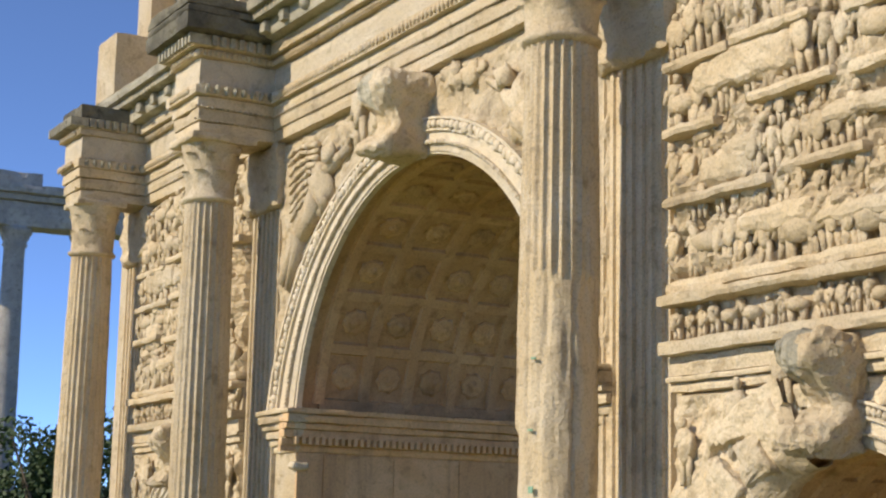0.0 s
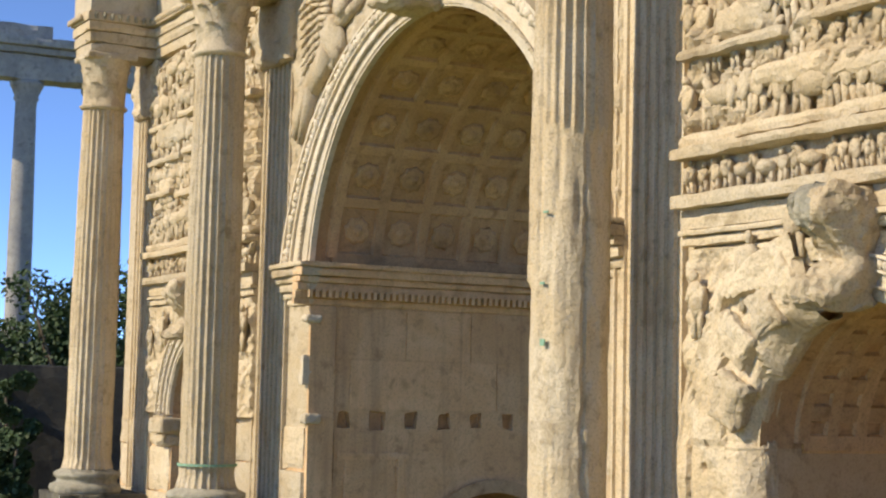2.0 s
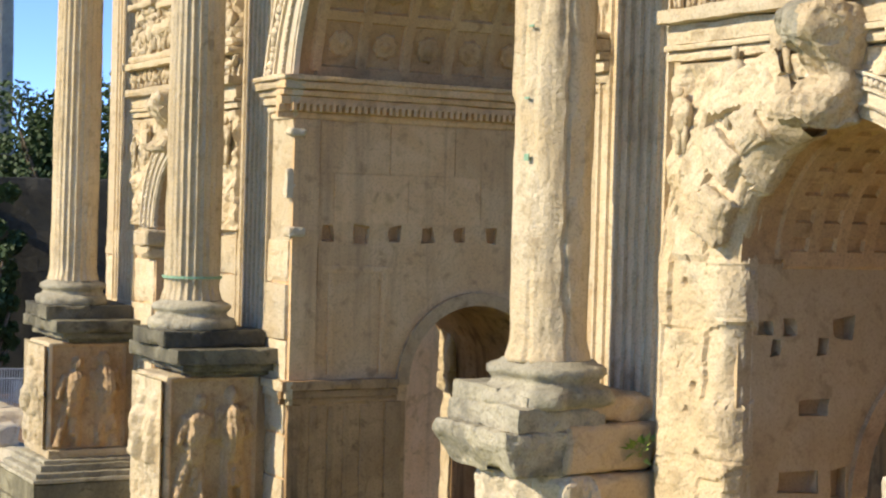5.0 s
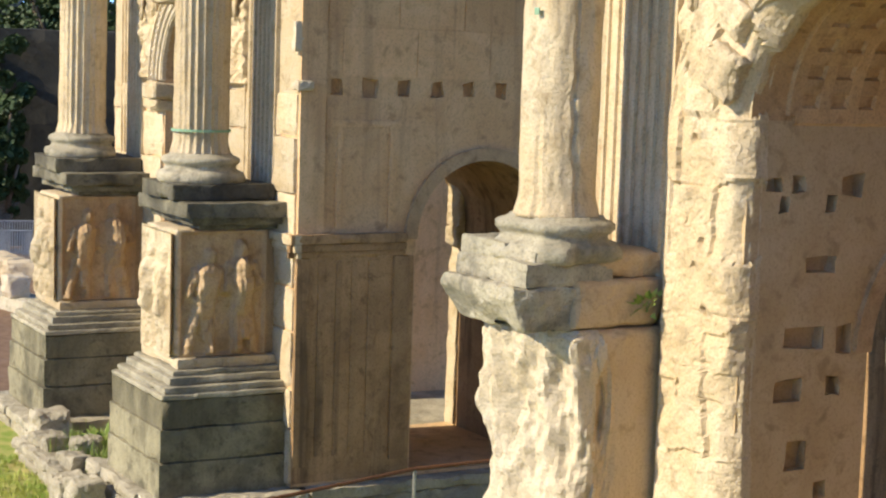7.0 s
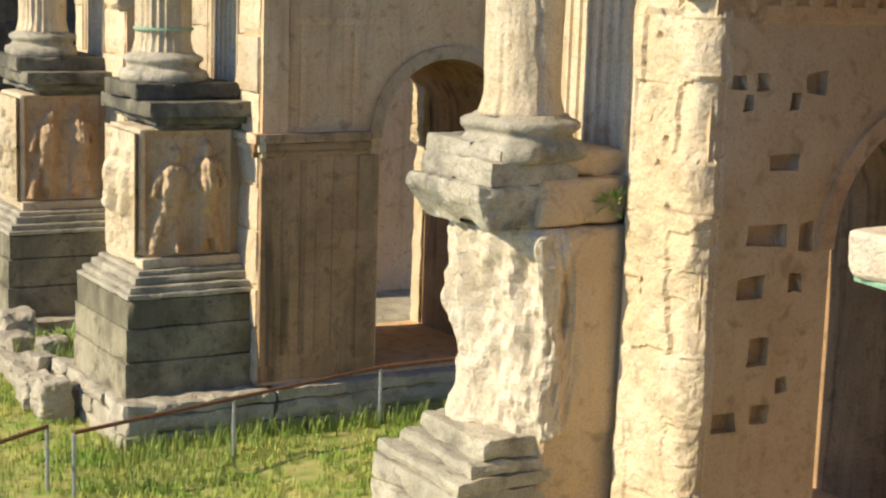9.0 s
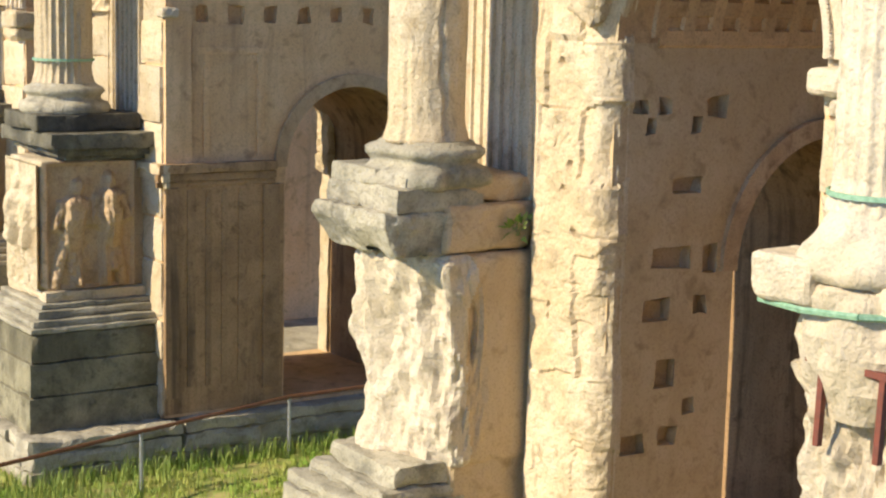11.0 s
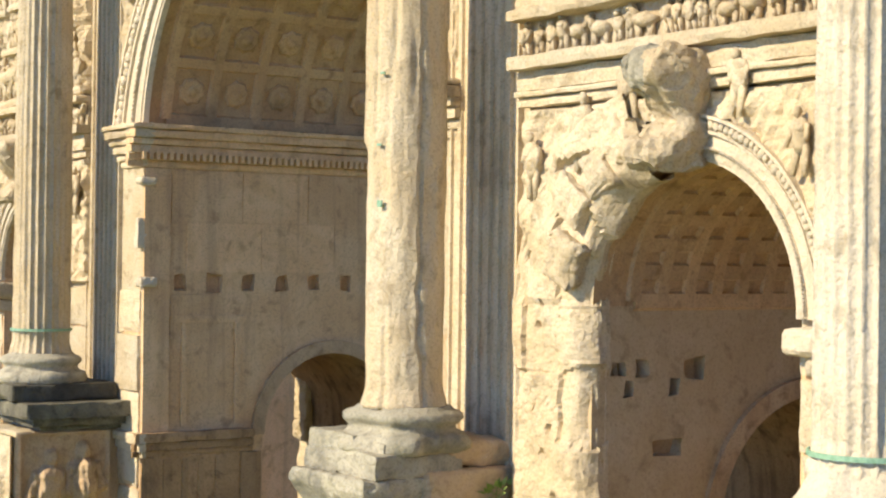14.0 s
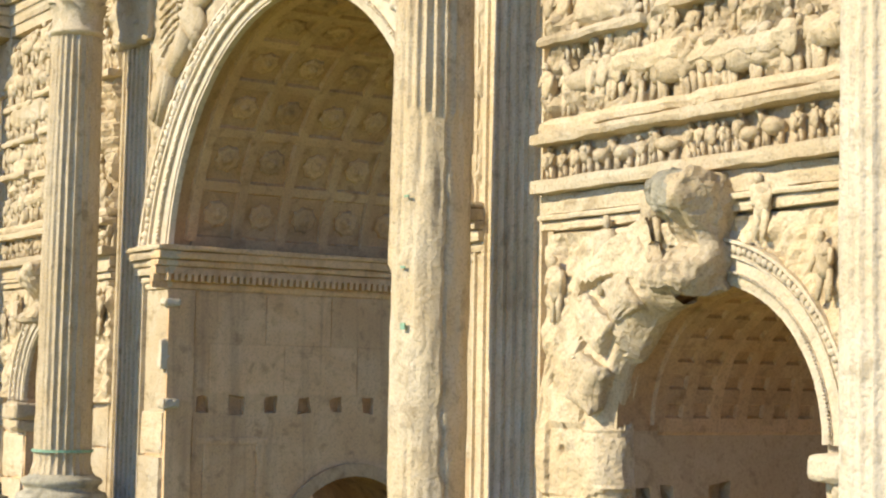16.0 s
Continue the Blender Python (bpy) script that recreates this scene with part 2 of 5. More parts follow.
def pier(x0, x1, door=None):
    if door:
        cy, r, z0, spring = door
        pts = [(WALL_Y, 5.6), (WALL_Y, 0), (BACK_Y, 0), (BACK_Y, 5.6)]
        ob = mesh_ob("pier", *extruded(pts, "x", x0, x1), BROWN, arch)
        fix_normals(ob)
        hole = [(cy - r, z0), (cy + r, z0)] + arc(cy, spring, r, 0, math.pi, 20)
        tool = fix_normals(mesh_ob("cutter", *extruded(hole, "x", x0 - 1, x1 + 1), BROWN))
        md = ob.modifiers.new("door", "BOOLEAN")
        md.operation, md.object, md.solver = "DIFFERENCE", tool, "EXACT"
        bpy.context.view_layer.update()
        me = bpy.data.meshes.new_from_object(ob.evaluated_get(bpy.context.evaluated_depsgraph_get()))
        ob.modifiers.clear()
        ob.data = me
        bpy.data.objects.remove(tool)
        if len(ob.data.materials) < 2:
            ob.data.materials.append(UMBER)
        for p in ob.data.polygons:      # reveals of the small doorway, darkened in colour to stand in for shade
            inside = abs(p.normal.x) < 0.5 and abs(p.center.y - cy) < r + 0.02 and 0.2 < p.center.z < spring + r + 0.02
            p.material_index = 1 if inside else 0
    else:
        pts = [(WALL_Y, 5.6), (WALL_Y, 0), (BACK_Y, 0), (BACK_Y, 5.6)]
        ob = fix_normals(mesh_ob("pier", *extruded(pts, "x", x0, x1), BROWN, arch))
    return ob


pier_a = pier(END_L, -SIDE_X - SIDE_R)
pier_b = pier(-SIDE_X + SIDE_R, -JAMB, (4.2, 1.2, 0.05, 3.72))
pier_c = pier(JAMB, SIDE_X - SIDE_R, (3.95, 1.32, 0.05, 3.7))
pier_c.data.materials[0] = SAND
pier_d = pier(SIDE_X + SIDE_R, END_R)

a0 = math.asin((SPRING - CROWN_C) / CROWN_R)
outline = [(END_L, 5.6), (END_L, TOP), (END_R, TOP), (END_R, 5.6)]
for cx in (SIDE_X,):
    outline += [(cx + SIDE_R, 5.6)] + arc(cx, SIDE_C, SIDE_R, 0, math.pi, 24) + [(cx - SIDE_R, 5.6)]
outline += [(JAMB, 5.6), (JAMB, SPRING)] + arc(0, CROWN_C, CROWN_R, a0, math.pi - a0, 40)[1:-1] + [(-JAMB, SPRING), (-JAMB, 5.6)]
outline += [(-SIDE_X + SIDE_R, 5.6)] + arc(-SIDE_X, SIDE_C, SIDE_R, 0, math.pi, 24) + [(-SIDE_X - SIDE_R, 5.6)]
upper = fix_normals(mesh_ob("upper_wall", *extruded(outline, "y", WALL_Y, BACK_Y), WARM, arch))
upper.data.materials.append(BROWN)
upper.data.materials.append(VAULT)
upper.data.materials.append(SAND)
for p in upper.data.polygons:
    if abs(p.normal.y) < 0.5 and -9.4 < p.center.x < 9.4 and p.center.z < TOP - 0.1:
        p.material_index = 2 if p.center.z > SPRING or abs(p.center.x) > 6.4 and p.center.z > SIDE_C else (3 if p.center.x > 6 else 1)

# small square holes in the passage walls
cut(upper, [(-JAMB - 0.12, -JAMB + 0.1, y - 0.11, y + 0.11, 5.88, 6.12) for y in [1.59 + 0.57 * i for i in range(6)]])
pits = [(1.32, 5.36, .26, .2), (1.62, 5.36, .18, .2), (2.31, 5.35, .34, .24), (1.46, 5.16, .14, .2), (2.05, 5.16, .14, .2), (1.95, 4.58, .46, .22),
        (1.8, 3.88, .62, .26), (2.32, 3.84, .22, .34), (1.62, 3.37, .42, .24), (2.19, 3.38, .24, .22), (1.76, 2.71, .34, .32), (2.1, 2.35, .2, .18), (1.36, 2.04, .42, .26), (1.84, 2.06, .3, .24)]
PX = SIDE_X - SIDE_R
cut(pier_c, [(PX - 0.14, PX + 0.1, y - a * 0.42, y + a * 0.42, z - b * 0.42, z + b * 0.42) for y, z, a, b in pits])


def fluted(r0, r1, z0, z1, n=24, worn=None, seed=0, crack=0.0):
    """A tapering fluted shaft; worn(theta, z) in 0..1 rubs the flutes away."""
    per, rows = 6, 150
    vs, fs = [], []
    m = n * per
    for j in range(rows + 1):
        s = j / rows
        z = z0 + (z1 - z0) * s
        r = r0 + (r1 - r0) * s + 0.02 * math.sin(math.pi * s)
        for i in range(m):
            th = 2 * math.pi * i / m
            k = (i % per) / per
            depth = 0.045 * (math.sin(math.pi * k) ** 0.6 if k > 0 else 0)
            w = worn(th, z) if worn else 0.0
            p = Vector((math.cos(th) * 3, math.sin(th) * 3, z * 1.3 + seed * 7))
            rough = 0.01 * noise.noise(p * 1.5) + 0.016 * w * noise.noise(p * 0.8 + Vector((9, 0, 0))) - 0.045 * w * max(0.0, noise.noise(Vector((p.x * 1.1, p.y * 1.1, z * 0.9 + 4))) - 0.12) - 0.01 * w * abs(noise.noise(p * 2.4))
            rr = r - depth * (1 - w) - 0.035 * w + rough
            if crack and z < 9.0:
                line = radians(crack) + 0.22 * noise.noise(Vector((z * 0.9, 4, 2))) + 0.07 * noise.noise(Vector((z * 4, 1, 7)))
                off = (th - line + math.pi) % (2 * math.pi) - math.pi
                if abs(off) < 0.05:
                    rr -= 0.03
                elif 0.05 <= off < 0.5:
                    rr -= 0.016 * (1 - off / 0.5)
            if s < 0.03:
                rr += 0.05 * (1 - s / 0.03)
            vs.append((rr * math.cos(th), rr * math.sin(th), z))
    for j in range(rows):
        for i in range(m):
            fs.append((j * m + i, j * m + (i + 1) % m, (j + 1) * m + (i + 1) % m, (j + 1) * m + i))
    fs.append(tuple(range(m - 1, -1, -1)))
    fs.append(tuple(range(rows * m, rows * m + m)))
    return vs, fs


def lathe(profile, n=40, seed=0, amp=0.0, chip=0.0):
    vs, fs = [], []
    for r, z in profile:
        for i in range(n):
            th = 2 * math.pi * i / n
            p = Vector((math.cos(th) * r, math.sin(th) * r, z))
            q = noise.noise(p * 2.2 + Vector((seed, seed, seed)))
            k = r + amp * noise.noise(p * 5 + Vector((seed, 2, 1))) - chip * max(0, q)
            vs.append((k * math.cos(th), k * math.sin(th), z))
    m = len(profile)
    for j in range(m - 1):
        for i in range(n):
            fs.append((j * n + i, j * n + (i + 1) % n, (j + 1) * n + (i + 1) % n, (j + 1) * n + i))
    fs.append(tuple(range(n - 1, -1, -1)))
    fs.append(tuple(range((m - 1) * n, m * n)))
    return vs, fs


def acanthus(h, w, out):
    """One curling leaf, standing at the origin and bending towards +y."""
    vs, fs = [], []
    rows, cols = 7, 4
    for j in range(rows + 1):
        s = j / rows
        z = h * (s if s < 0.8 else 0.8 + 0.25 * math.sin((s - 0.8) * 5 * math.pi / 2) * 0.6 - 0.5 * max(0, s - 0.9))
        y = out * (0.25 * s + 0.9 * max(0, s - 0.55) ** 1.5 * 3)
        ww = w * (0.75 + 0.35 * math.sin(math.pi * min(1, s * 1.1))) * (1 if s < 0.85 else 0.75)
        for i in range(cols + 1):
            u = i / cols - 0.5
            vs.append((u * ww, y - 0.12 * w * abs(u) * 2 + 0.015 * (i % 2), z))
    m = cols + 1
    for j in range(rows):
        for i in range(cols):
            fs.append((j * m + i, j * m + i + 1, (j + 1) * m + i + 1, (j + 1) * m + i))
    k = len(vs)
    vs += [(x, y - 0.035, z) for x, y, z in vs]
    fs += [tuple(i + k for i in f[::-1]) for f in fs]
    return vs, fs


SHAFT0, SHAFT1 = 4.93, 11.5


def column(x, seed, material, worn, label):
    col = empty("column", x, 0, 4.3, label, "column", "columns of the arch front")
    if seed == 1:
        col.rotation_euler = (0, radians(1.2), 0)      # the end column leans
    up = Matrix.Translation((0, 0, -4.3))
    mesh_ob("shaft", *fluted(0.425, 0.375, SHAFT0, SHAFT1, worn=worn, seed=seed, crack=349.0 if seed == 3 else 0.0), material, col, smooth=True, at=up)
    prof = [(0.62, 4.5), (0.66, 4.54), (0.67, 4.6), (0.64, 4.67), (0.58, 4.69), (0.54, 4.72), (0.53, 4.76), (0.56, 4.79), (0.59, 4.82), (0.585, 4.87), (0.54, 4.9), (0.48, 4.92), (0.46, 4.95)]
    if seed == 4:      # mouldings lost, worn to a cone
        prof = [(0.6, 4.48), (0.63, 4.55), (0.64, 4.62), (0.6, 4.7), (0.56, 4.78), (0.53, 4.86), (0.5, 4.93), (0.46, 4.99)]
    mesh_ob("base", *lathe(prof, 64, seed, *((0.03, 0.08), (0.015, 0.03), (0.05, 0.17), (0.05, 0.2))[seed - 1]), GREY if seed != 4 else PALE, col, smooth=True, at=up)
    vs, fs = rough_block((1.36, 1.36, 1.0, 1.05)[seed - 1], (1.6, 1.6, 1.05, 1.2)[seed - 1], 0.24, 0.045, 0.016, 0.02 if seed != 4 else 0.04, seed, 0.2)
    mesh_ob("plinth", vs, fs, (SOOT, SOOT, GREY, PALE)[seed - 1], col, at=Matrix.Translation((0, 0.12 if seed != 3 else -0.12, 0.1)))
    # capital
    bell = [(0.37, 11.45), (0.42, 11.48), (0.43, 11.52), (0.38, 11.55), (0.38, 11.9), (0.42, 12.2), (0.48, 12.36), (0.5, 12.4)]
    cap = mesh_ob("capital", *lathe(bell, 32, seed, 0.02, 0.02), material, col, smooth=True, at=up)
    curl = 0.45 if seed == 1 else 0.62
    leaf_a, leaf_b = acanthus(0.42, 0.30, 0.16 * curl), acanthus(0.72, 0.30, 0.2 * curl)
    me_a = mesh_ob("leaf", *leaf_a, material, cap, smooth=True)
    me_b = mesh_ob("leaf", *leaf_b, material, cap, smooth=True)
    for k in range(8):
        for src, turn in ((me_a, 0.0), (me_b, 0.5)):
            o = src if k == 0 else new("leaf", src.data)
            o.parent = cap
            a = 2 * math.pi * (k + turn) / 8
            o.matrix_basis = Matrix.Translation((0, 0, 11.55)) @ Matrix.Rotation(a, 4, "Z") @ Matrix.Translation((0, 0.37, 0))
    b = Build()
    for k in range(4):
        a = math.pi / 4 + k * math.pi / 2
        b.blob((0.68 * curl * math.cos(a), 0.68 * curl * math.sin(a), 12.3), 0.12 * curl, 8, 6, (1, 1, 1.1), seed + k, 0.5)
    b.ob("volute", material, cap, smooth=True)
    vs, fs = rough_block(0.94 if seed == 1 else 1.06, 0.94 if seed == 1 else 1.06, 0.13, 0.05, 0.03, 0.02, seed + 9, 0.2)
    mesh_ob("abacus", vs, fs, material, cap, at=Matrix.Translation((0, 0, 12.42)))
    return col


def worn_left(th, z):
    return 0.35 if math.sin(th * 3 + z) > 0.3 and z < 7 else 0.1


def worn_big(th, z):
    # flutes kept on the upper part; each one breaks off at its own height
    k = int((math.degrees(th) % 360) // 15)
    d = (k * 15 + 7 - 327 + 180) % 360 - 180        # turn from the side that faces the terrace
    if d < -75:
        lim = 7.5 + 0.5 * math.sin(k * 2.1)
    elif d < -45:
        lim = 8.1 + 0.6 * math.sin(k * 1.7)
    elif d < 60:
        lim = 9.05 + 0.12 * math.sin(k * 3.0)
    else:
        lim = 8.0 + 0.7 * math.sin(k * 2.6)
    return max(0.0, min(1.0, (lim - z) / 0.05))


column(COLS[0], 1, WARM, worn_left, "worn fluted marble column with Corinthian capital on a pedestal")
column(COLS[1], 2, WARM, worn_left, "fluted marble column with dark streaks and a green strap")
column(COLS[2], 3, WARM, worn_big, "marble column with flutes rubbed smooth on its lower half")
column(COLS[3], 4, PALE, worn_left, "pale fluted marble column held by green straps")


def pedestal(x, seed, label, ruin=0.0, base_mat=None, die_mat=None, top_mat=None):
    p = empty("pedestal", x, 0, -0.1, label, "pedestal", "column pedestals of the arch front")
    bm_, dm, tm = base_mat or CRUST, die_mat or WARM, top_mat or SOOT
    c = 0.1 + 0.35 * ruin
    lost = 0.32 if 0.3 < ruin < 0.9 else 0.0      # the broken side
    for k, (z0, z1, w, f) in enumerate(((-0.1, 0.5, 1.18, -1.02), (0.5, 1.0, 1.16, -1.0), (1.0, 1.26 if lost else 1.42, 1.14, -0.97))):
        block("course", x - w, x + (0.62 - 0.03 * k if lost else w), f, 0.2 if lost else WALL_Y, z0, z1 - 0.006, bm_, p, "", 0.1, 0.02, 0.008 + 0.015 * ruin, seed + k, c)
    steps = ((1.42, 1.5, 1.16), (1.5, 1.6, 1.1), (1.6, 1.72, 0.98), (1.72, 1.8, 0.9), (1.8, 1.95, 0.8))
    if lost:
        steps = ((1.26, 1.4, 1.12), (1.4, 1.54, 0.95), (1.54, 1.76, 0.8))
    for k, (z0, z1, w) in enumerate(steps):
        block("base_moulding", x - w, x + (0.58 - 0.03 * k if lost else w), -w + 0.2 - 0.02, 0.2 if lost else WALL_Y, z0, z1, GREY if k < 4 else dm, p, "", 0.07, 0.025, 0.008 + 0.03 * ruin, seed + 10 + k, c * 0.9)
    hw = 0.66 - 0.12 * ruin - (0.04 if ruin > 0.9 else 0.0)
    tall = 2.16 if lost else 1.9
    vs, fs = rough_block(2 * hw, WALL_Y + hw - 0.04, tall, 0.04, 0.03 + 0.05 * ruin, 0.008, seed + 20, 0.08 + 0.15 * ruin)
    if ruin > 0.3:
        # stone worn into upright folds
        out = []
        for v in vs:
            q = Vector((v.x * 2.8, v.y * 2.8, v.z * 0.9 + seed))
            fold = abs(noise.noise(q)) * 0.26 + abs(noise.noise(q * 2.1)) * 0.10 + abs(noise.noise(q * 4.7)) * 0.05 + noise.noise(v * 9) * 0.03
            d = Vector((v.x, min(0.0, v.y), 0))
            d = d.normalized() if d.length > 0.01 else Vector((0, -1, 0))
            waist = 0.10 * math.sin((v.z + 0.95) / 1.9 * math.pi) * ruin
            front = max(0.0, min(1.0, (-0.15 - v.y) / 0.4)) if lost else 1.0
            moved = v - d * ((fold * ruin * 1.7 + waist - 0.09) * front)
            if lost:      # the front is worn back obliquely, most at the corner
                moved.y += 0.5 * max(0.0, (v.x + hw) / (2 * hw)) * max(0.0, min(1.0, (0.8 - v.y) / 1.4)) * (1.0 + 0.25 * noise.noise(Vector((v.z * 1.7, 2, 5))))
            out.append(moved)
        vs = out
    cy = (WALL_Y - hw + 0.04) / 2
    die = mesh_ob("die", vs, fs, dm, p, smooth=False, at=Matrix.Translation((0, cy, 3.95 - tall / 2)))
    # side faces get a browner marble: shade painted in along with patina
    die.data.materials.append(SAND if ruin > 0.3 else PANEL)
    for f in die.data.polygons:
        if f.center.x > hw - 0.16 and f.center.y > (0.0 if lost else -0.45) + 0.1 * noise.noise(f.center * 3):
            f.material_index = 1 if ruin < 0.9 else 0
    if ruin > 0.9:      # cornice worn to a rounded lump, drawn in below
        lump = [(0.44, 3.5), (0.52, 3.62), (0.6, 3.74), (0.64, 3.88), (0.65, 4.0), (0.64, 4.1), (0.62, 4.2), (0.63, 4.28), (0.64, 4.36), (0.62, 4.44), (0.56, 4.48)]
        mesh_ob("cornice", *lathe(lump, 60, seed, 0.07, 0.16), tm, p, at=Matrix.Translation((0.04, 0.02, 0.1)))
    for k, (z0, z1, w) in enumerate(((3.85, 3.93, 0.78), (3.93, 4.05, 0.95), (4.05, 4.27, 1.1)) if ruin < 0.9 else ()):
        if lost:
            continue
        right = w - 0.45 * ruin - 0.12
        block("cornice", x - w + 1.15 * max(0, ruin - 0.7), x + right + 0.12 * (ruin < 0.3), -w + 0.2 + 0.3, WALL_Y, z0, z1, tm, p, "", 0.042, 0.016, 0.012 + 0.018 * ruin, seed + 30 + k, 0.2 + 0.3 * ruin)
    if lost:
        for z0, z1, w, right, taper in ((3.84, 4.29, 0.99, 0.5, 0.42), (4.27, 4.5, 0.86, 0.34, 0.0)):
            vs, fs = rough_block(w + right, w + 0.0, z1 - z0, 0.035, 0.03, 0.03, seed + int(z0 * 10), 0.32)
            vs = [Vector((v.x + taper * max(0.0, 0.2 - v.z / (z1 - z0)) * (0.5 if v.x < 0 else -0.1), v.y + taper * max(0.0, 0.2 - v.z / (z1 - z0)) * (0.5 if v.y < 0 else 0), v.z)) for v in vs]
            mesh_ob("cornice", vs, fs, tm, p, at=Matrix.Translation(((right - w) / 2, -w / 2 + 0.22, (z0 + z1) / 2 + 0.1)))
    if lost:      # bare core where the cornice has gone
        block("core", x - 0.8, x + 0.56, 0.0, WALL_Y, -0.1, 2.0, SAND, p, "", 0.06, 0.05, 0.02, seed + 49, 0.12)
        block("core", x - 0.5, x + hw - 0.03, -0.1, WALL_Y, 3.86, 4.34, SAND, p, "", 0.05, 0.05, 0.02, seed + 50, 0.1)
        block("core", x - 0.4, x + hw - 0.1, 0.2, WALL_Y, 4.34, 4.62, SAND, p, "", 0.05, 0.09, 0.03, seed + 51, 0.2)
    return p


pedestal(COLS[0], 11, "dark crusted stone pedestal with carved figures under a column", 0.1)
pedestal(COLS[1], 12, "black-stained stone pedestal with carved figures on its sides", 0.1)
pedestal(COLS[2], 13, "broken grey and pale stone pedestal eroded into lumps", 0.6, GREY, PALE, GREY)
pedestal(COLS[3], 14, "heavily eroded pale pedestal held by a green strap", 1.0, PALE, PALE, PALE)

# pilasters behind the columns: one fluted outline drawn up
for x in COLS:
    w, f, step = 0.6, 0.93, 1.2 / 7
    pts = [(x - w, 1.02), (x - w, f)]
    for i in range(7):
        u = x - w + i * step
        pts += [(u + 0.03, f), (u + 0.04, f + 0.035), (u + step - 0.04, f + 0.035), (u + step - 0.03, f)]
    pts += [(x + w, f), (x + w, 1.02)]
    n = len(pts)
    vs = [(px, py, z) for z in (4.3, 11.45) for px, py in pts]
    fs = [(i, (i + 1) % n, n + (i + 1) % n, n + i) for i in range(n)] + [tuple(range(n - 1, -1, -1)), tuple(range(n, 2 * n))]
    fix_normals(mesh_ob("pilaster", vs, fs, WARM, arch))
    block("pilaster_capital", x - 0.66, x + 0.66, 0.8, 1.02, 11.45, TOP, WARM, arch, "", 0.07, 0.05, 0.05, 7, 0.1)

# entablature: a run along the wall and a projecting block over each column
LAYERS = ((12.45, 12.64, 0.00), (12.64, 12.84, 0.03), (12.84, 13.02, 0.06), (13.02, 13.2, 0.14), (13.2, 13.62, 0.04), (13.62, 13.74, 0.12),
          (13.74, 13.94, 0.22), (13.94, 14.2, 0.42), (14.2, 14.32, 0.62), (14.32, 14.5, 0.72))


def entablature(x0, x1, y, seed, sides, most=1.0, top=99):
    for k, (z0, z1, pr) in enumerate(LAYERS):
        if z0 > top:
            continue
        pr = min(pr, most)
        s = pr if sides else 0
        m = (SOOT if sides else GREY) if k > 6 else (PALE if k in (4,) else WARM)
        block("entablature_course", x0 - s, x1 + s, y - pr, 1.1, z0, z1, m, arch, "", 0.16, 0.02, 0.008, seed + k, 0.12 if pr < 0.3 else 0.32)


entablature(END_L + 0.5, END_R, 0.82, 40, False)
for i, x in enumerate(COLS):
    entablature(x - (0.36 if i == 0 else 0.5), x + (0.58 if i == 0 else 0.5), -0.42, 60 + i * 12, True, 0.1 if i == 0 else 0.42, 14.1 if i == 0 else 99)

# attic
block("attic_wall", END_L + 0.3, END_R - 0.3, 1.3, BACK_Y - 0.3, 14.5, 20.0, WARM, arch, "", 0.5, 0.03, 0.01, 90)
block("attic_base", END_L + 0.1, END_R - 0.1, 1.1, BACK_Y - 0.1, 14.5, 15.6, PALE, arch, "", 0.4, 0.03, 0.01, 91)
for x in COLS:
    block("attic_pedestal", x - 0.55, x + 0.55, 0.1, 1.3, 14.5, 15.7, WARM, arch, "", 0.15, 0.03, 0.01, 92)
    block("attic_pilaster", x - 0.4, x + 0.4, 0.8, 1.4, 15.7, 20.0, WARM, arch, "", 0.3, 0.03, 0.01, 93)
core = block("back_wall", END_L, END_R, WALL_Y, BACK_Y, TOP, 14.5, WARM, arch, "", 1.0, 0.01, 0.0, 94)

# ---- archivolts, imposts, vaults ----
def ring_band(c0, r0, c1, r1, s0, s1, y0, z_low, n, cx=0.0, part=1.0):
    """Part of an archivolt between the fractions s0 and s1 of two circles; stands from the wall out to y0."""
    vs, fs = [], []
    for i in range(n + 1):
        row = []
        for s in (s0, s1):
            c, r = c0 + (c1 - c0) * s, r0 + (r1 - r0) * s
            a = math.asin(max(-1, min(1, (z_low - c) / r)))
            t = a + (math.pi - 2 * a) * part * i / n
            w = 0.008 * noise.noise(Vector((cx + t * 9, s * 5, 1)))
            row += [(cx + r * math.cos(t), y0 + w, c + r * math.sin(t)), (cx + r * math.cos(t), WALL_Y + 0.02, c + r * math.sin(t))]
        vs += row
    for i in range(n):
        a, b = i * 4, i * 4 + 4
        fs += [(a, a + 2, b + 2, b), (a, b, b + 1, a + 1), (a + 2, a + 3, b + 3, b + 2)]
    fs += [(0, 1, 3, 2), (n * 4, n * 4 + 2, n * 4 + 3, n * 4 + 1)]
    return vs, fs


BANDS = ((0.0, 0.07, 0.93), (0.07, 0.28, 0.91), (0.28, 0.34, 0.88), (0.34, 0.62, 0.895), (0.62, 0.68, 0.85), (0.68, 0.93, 0.87), (0.93, 1.0, 0.82))


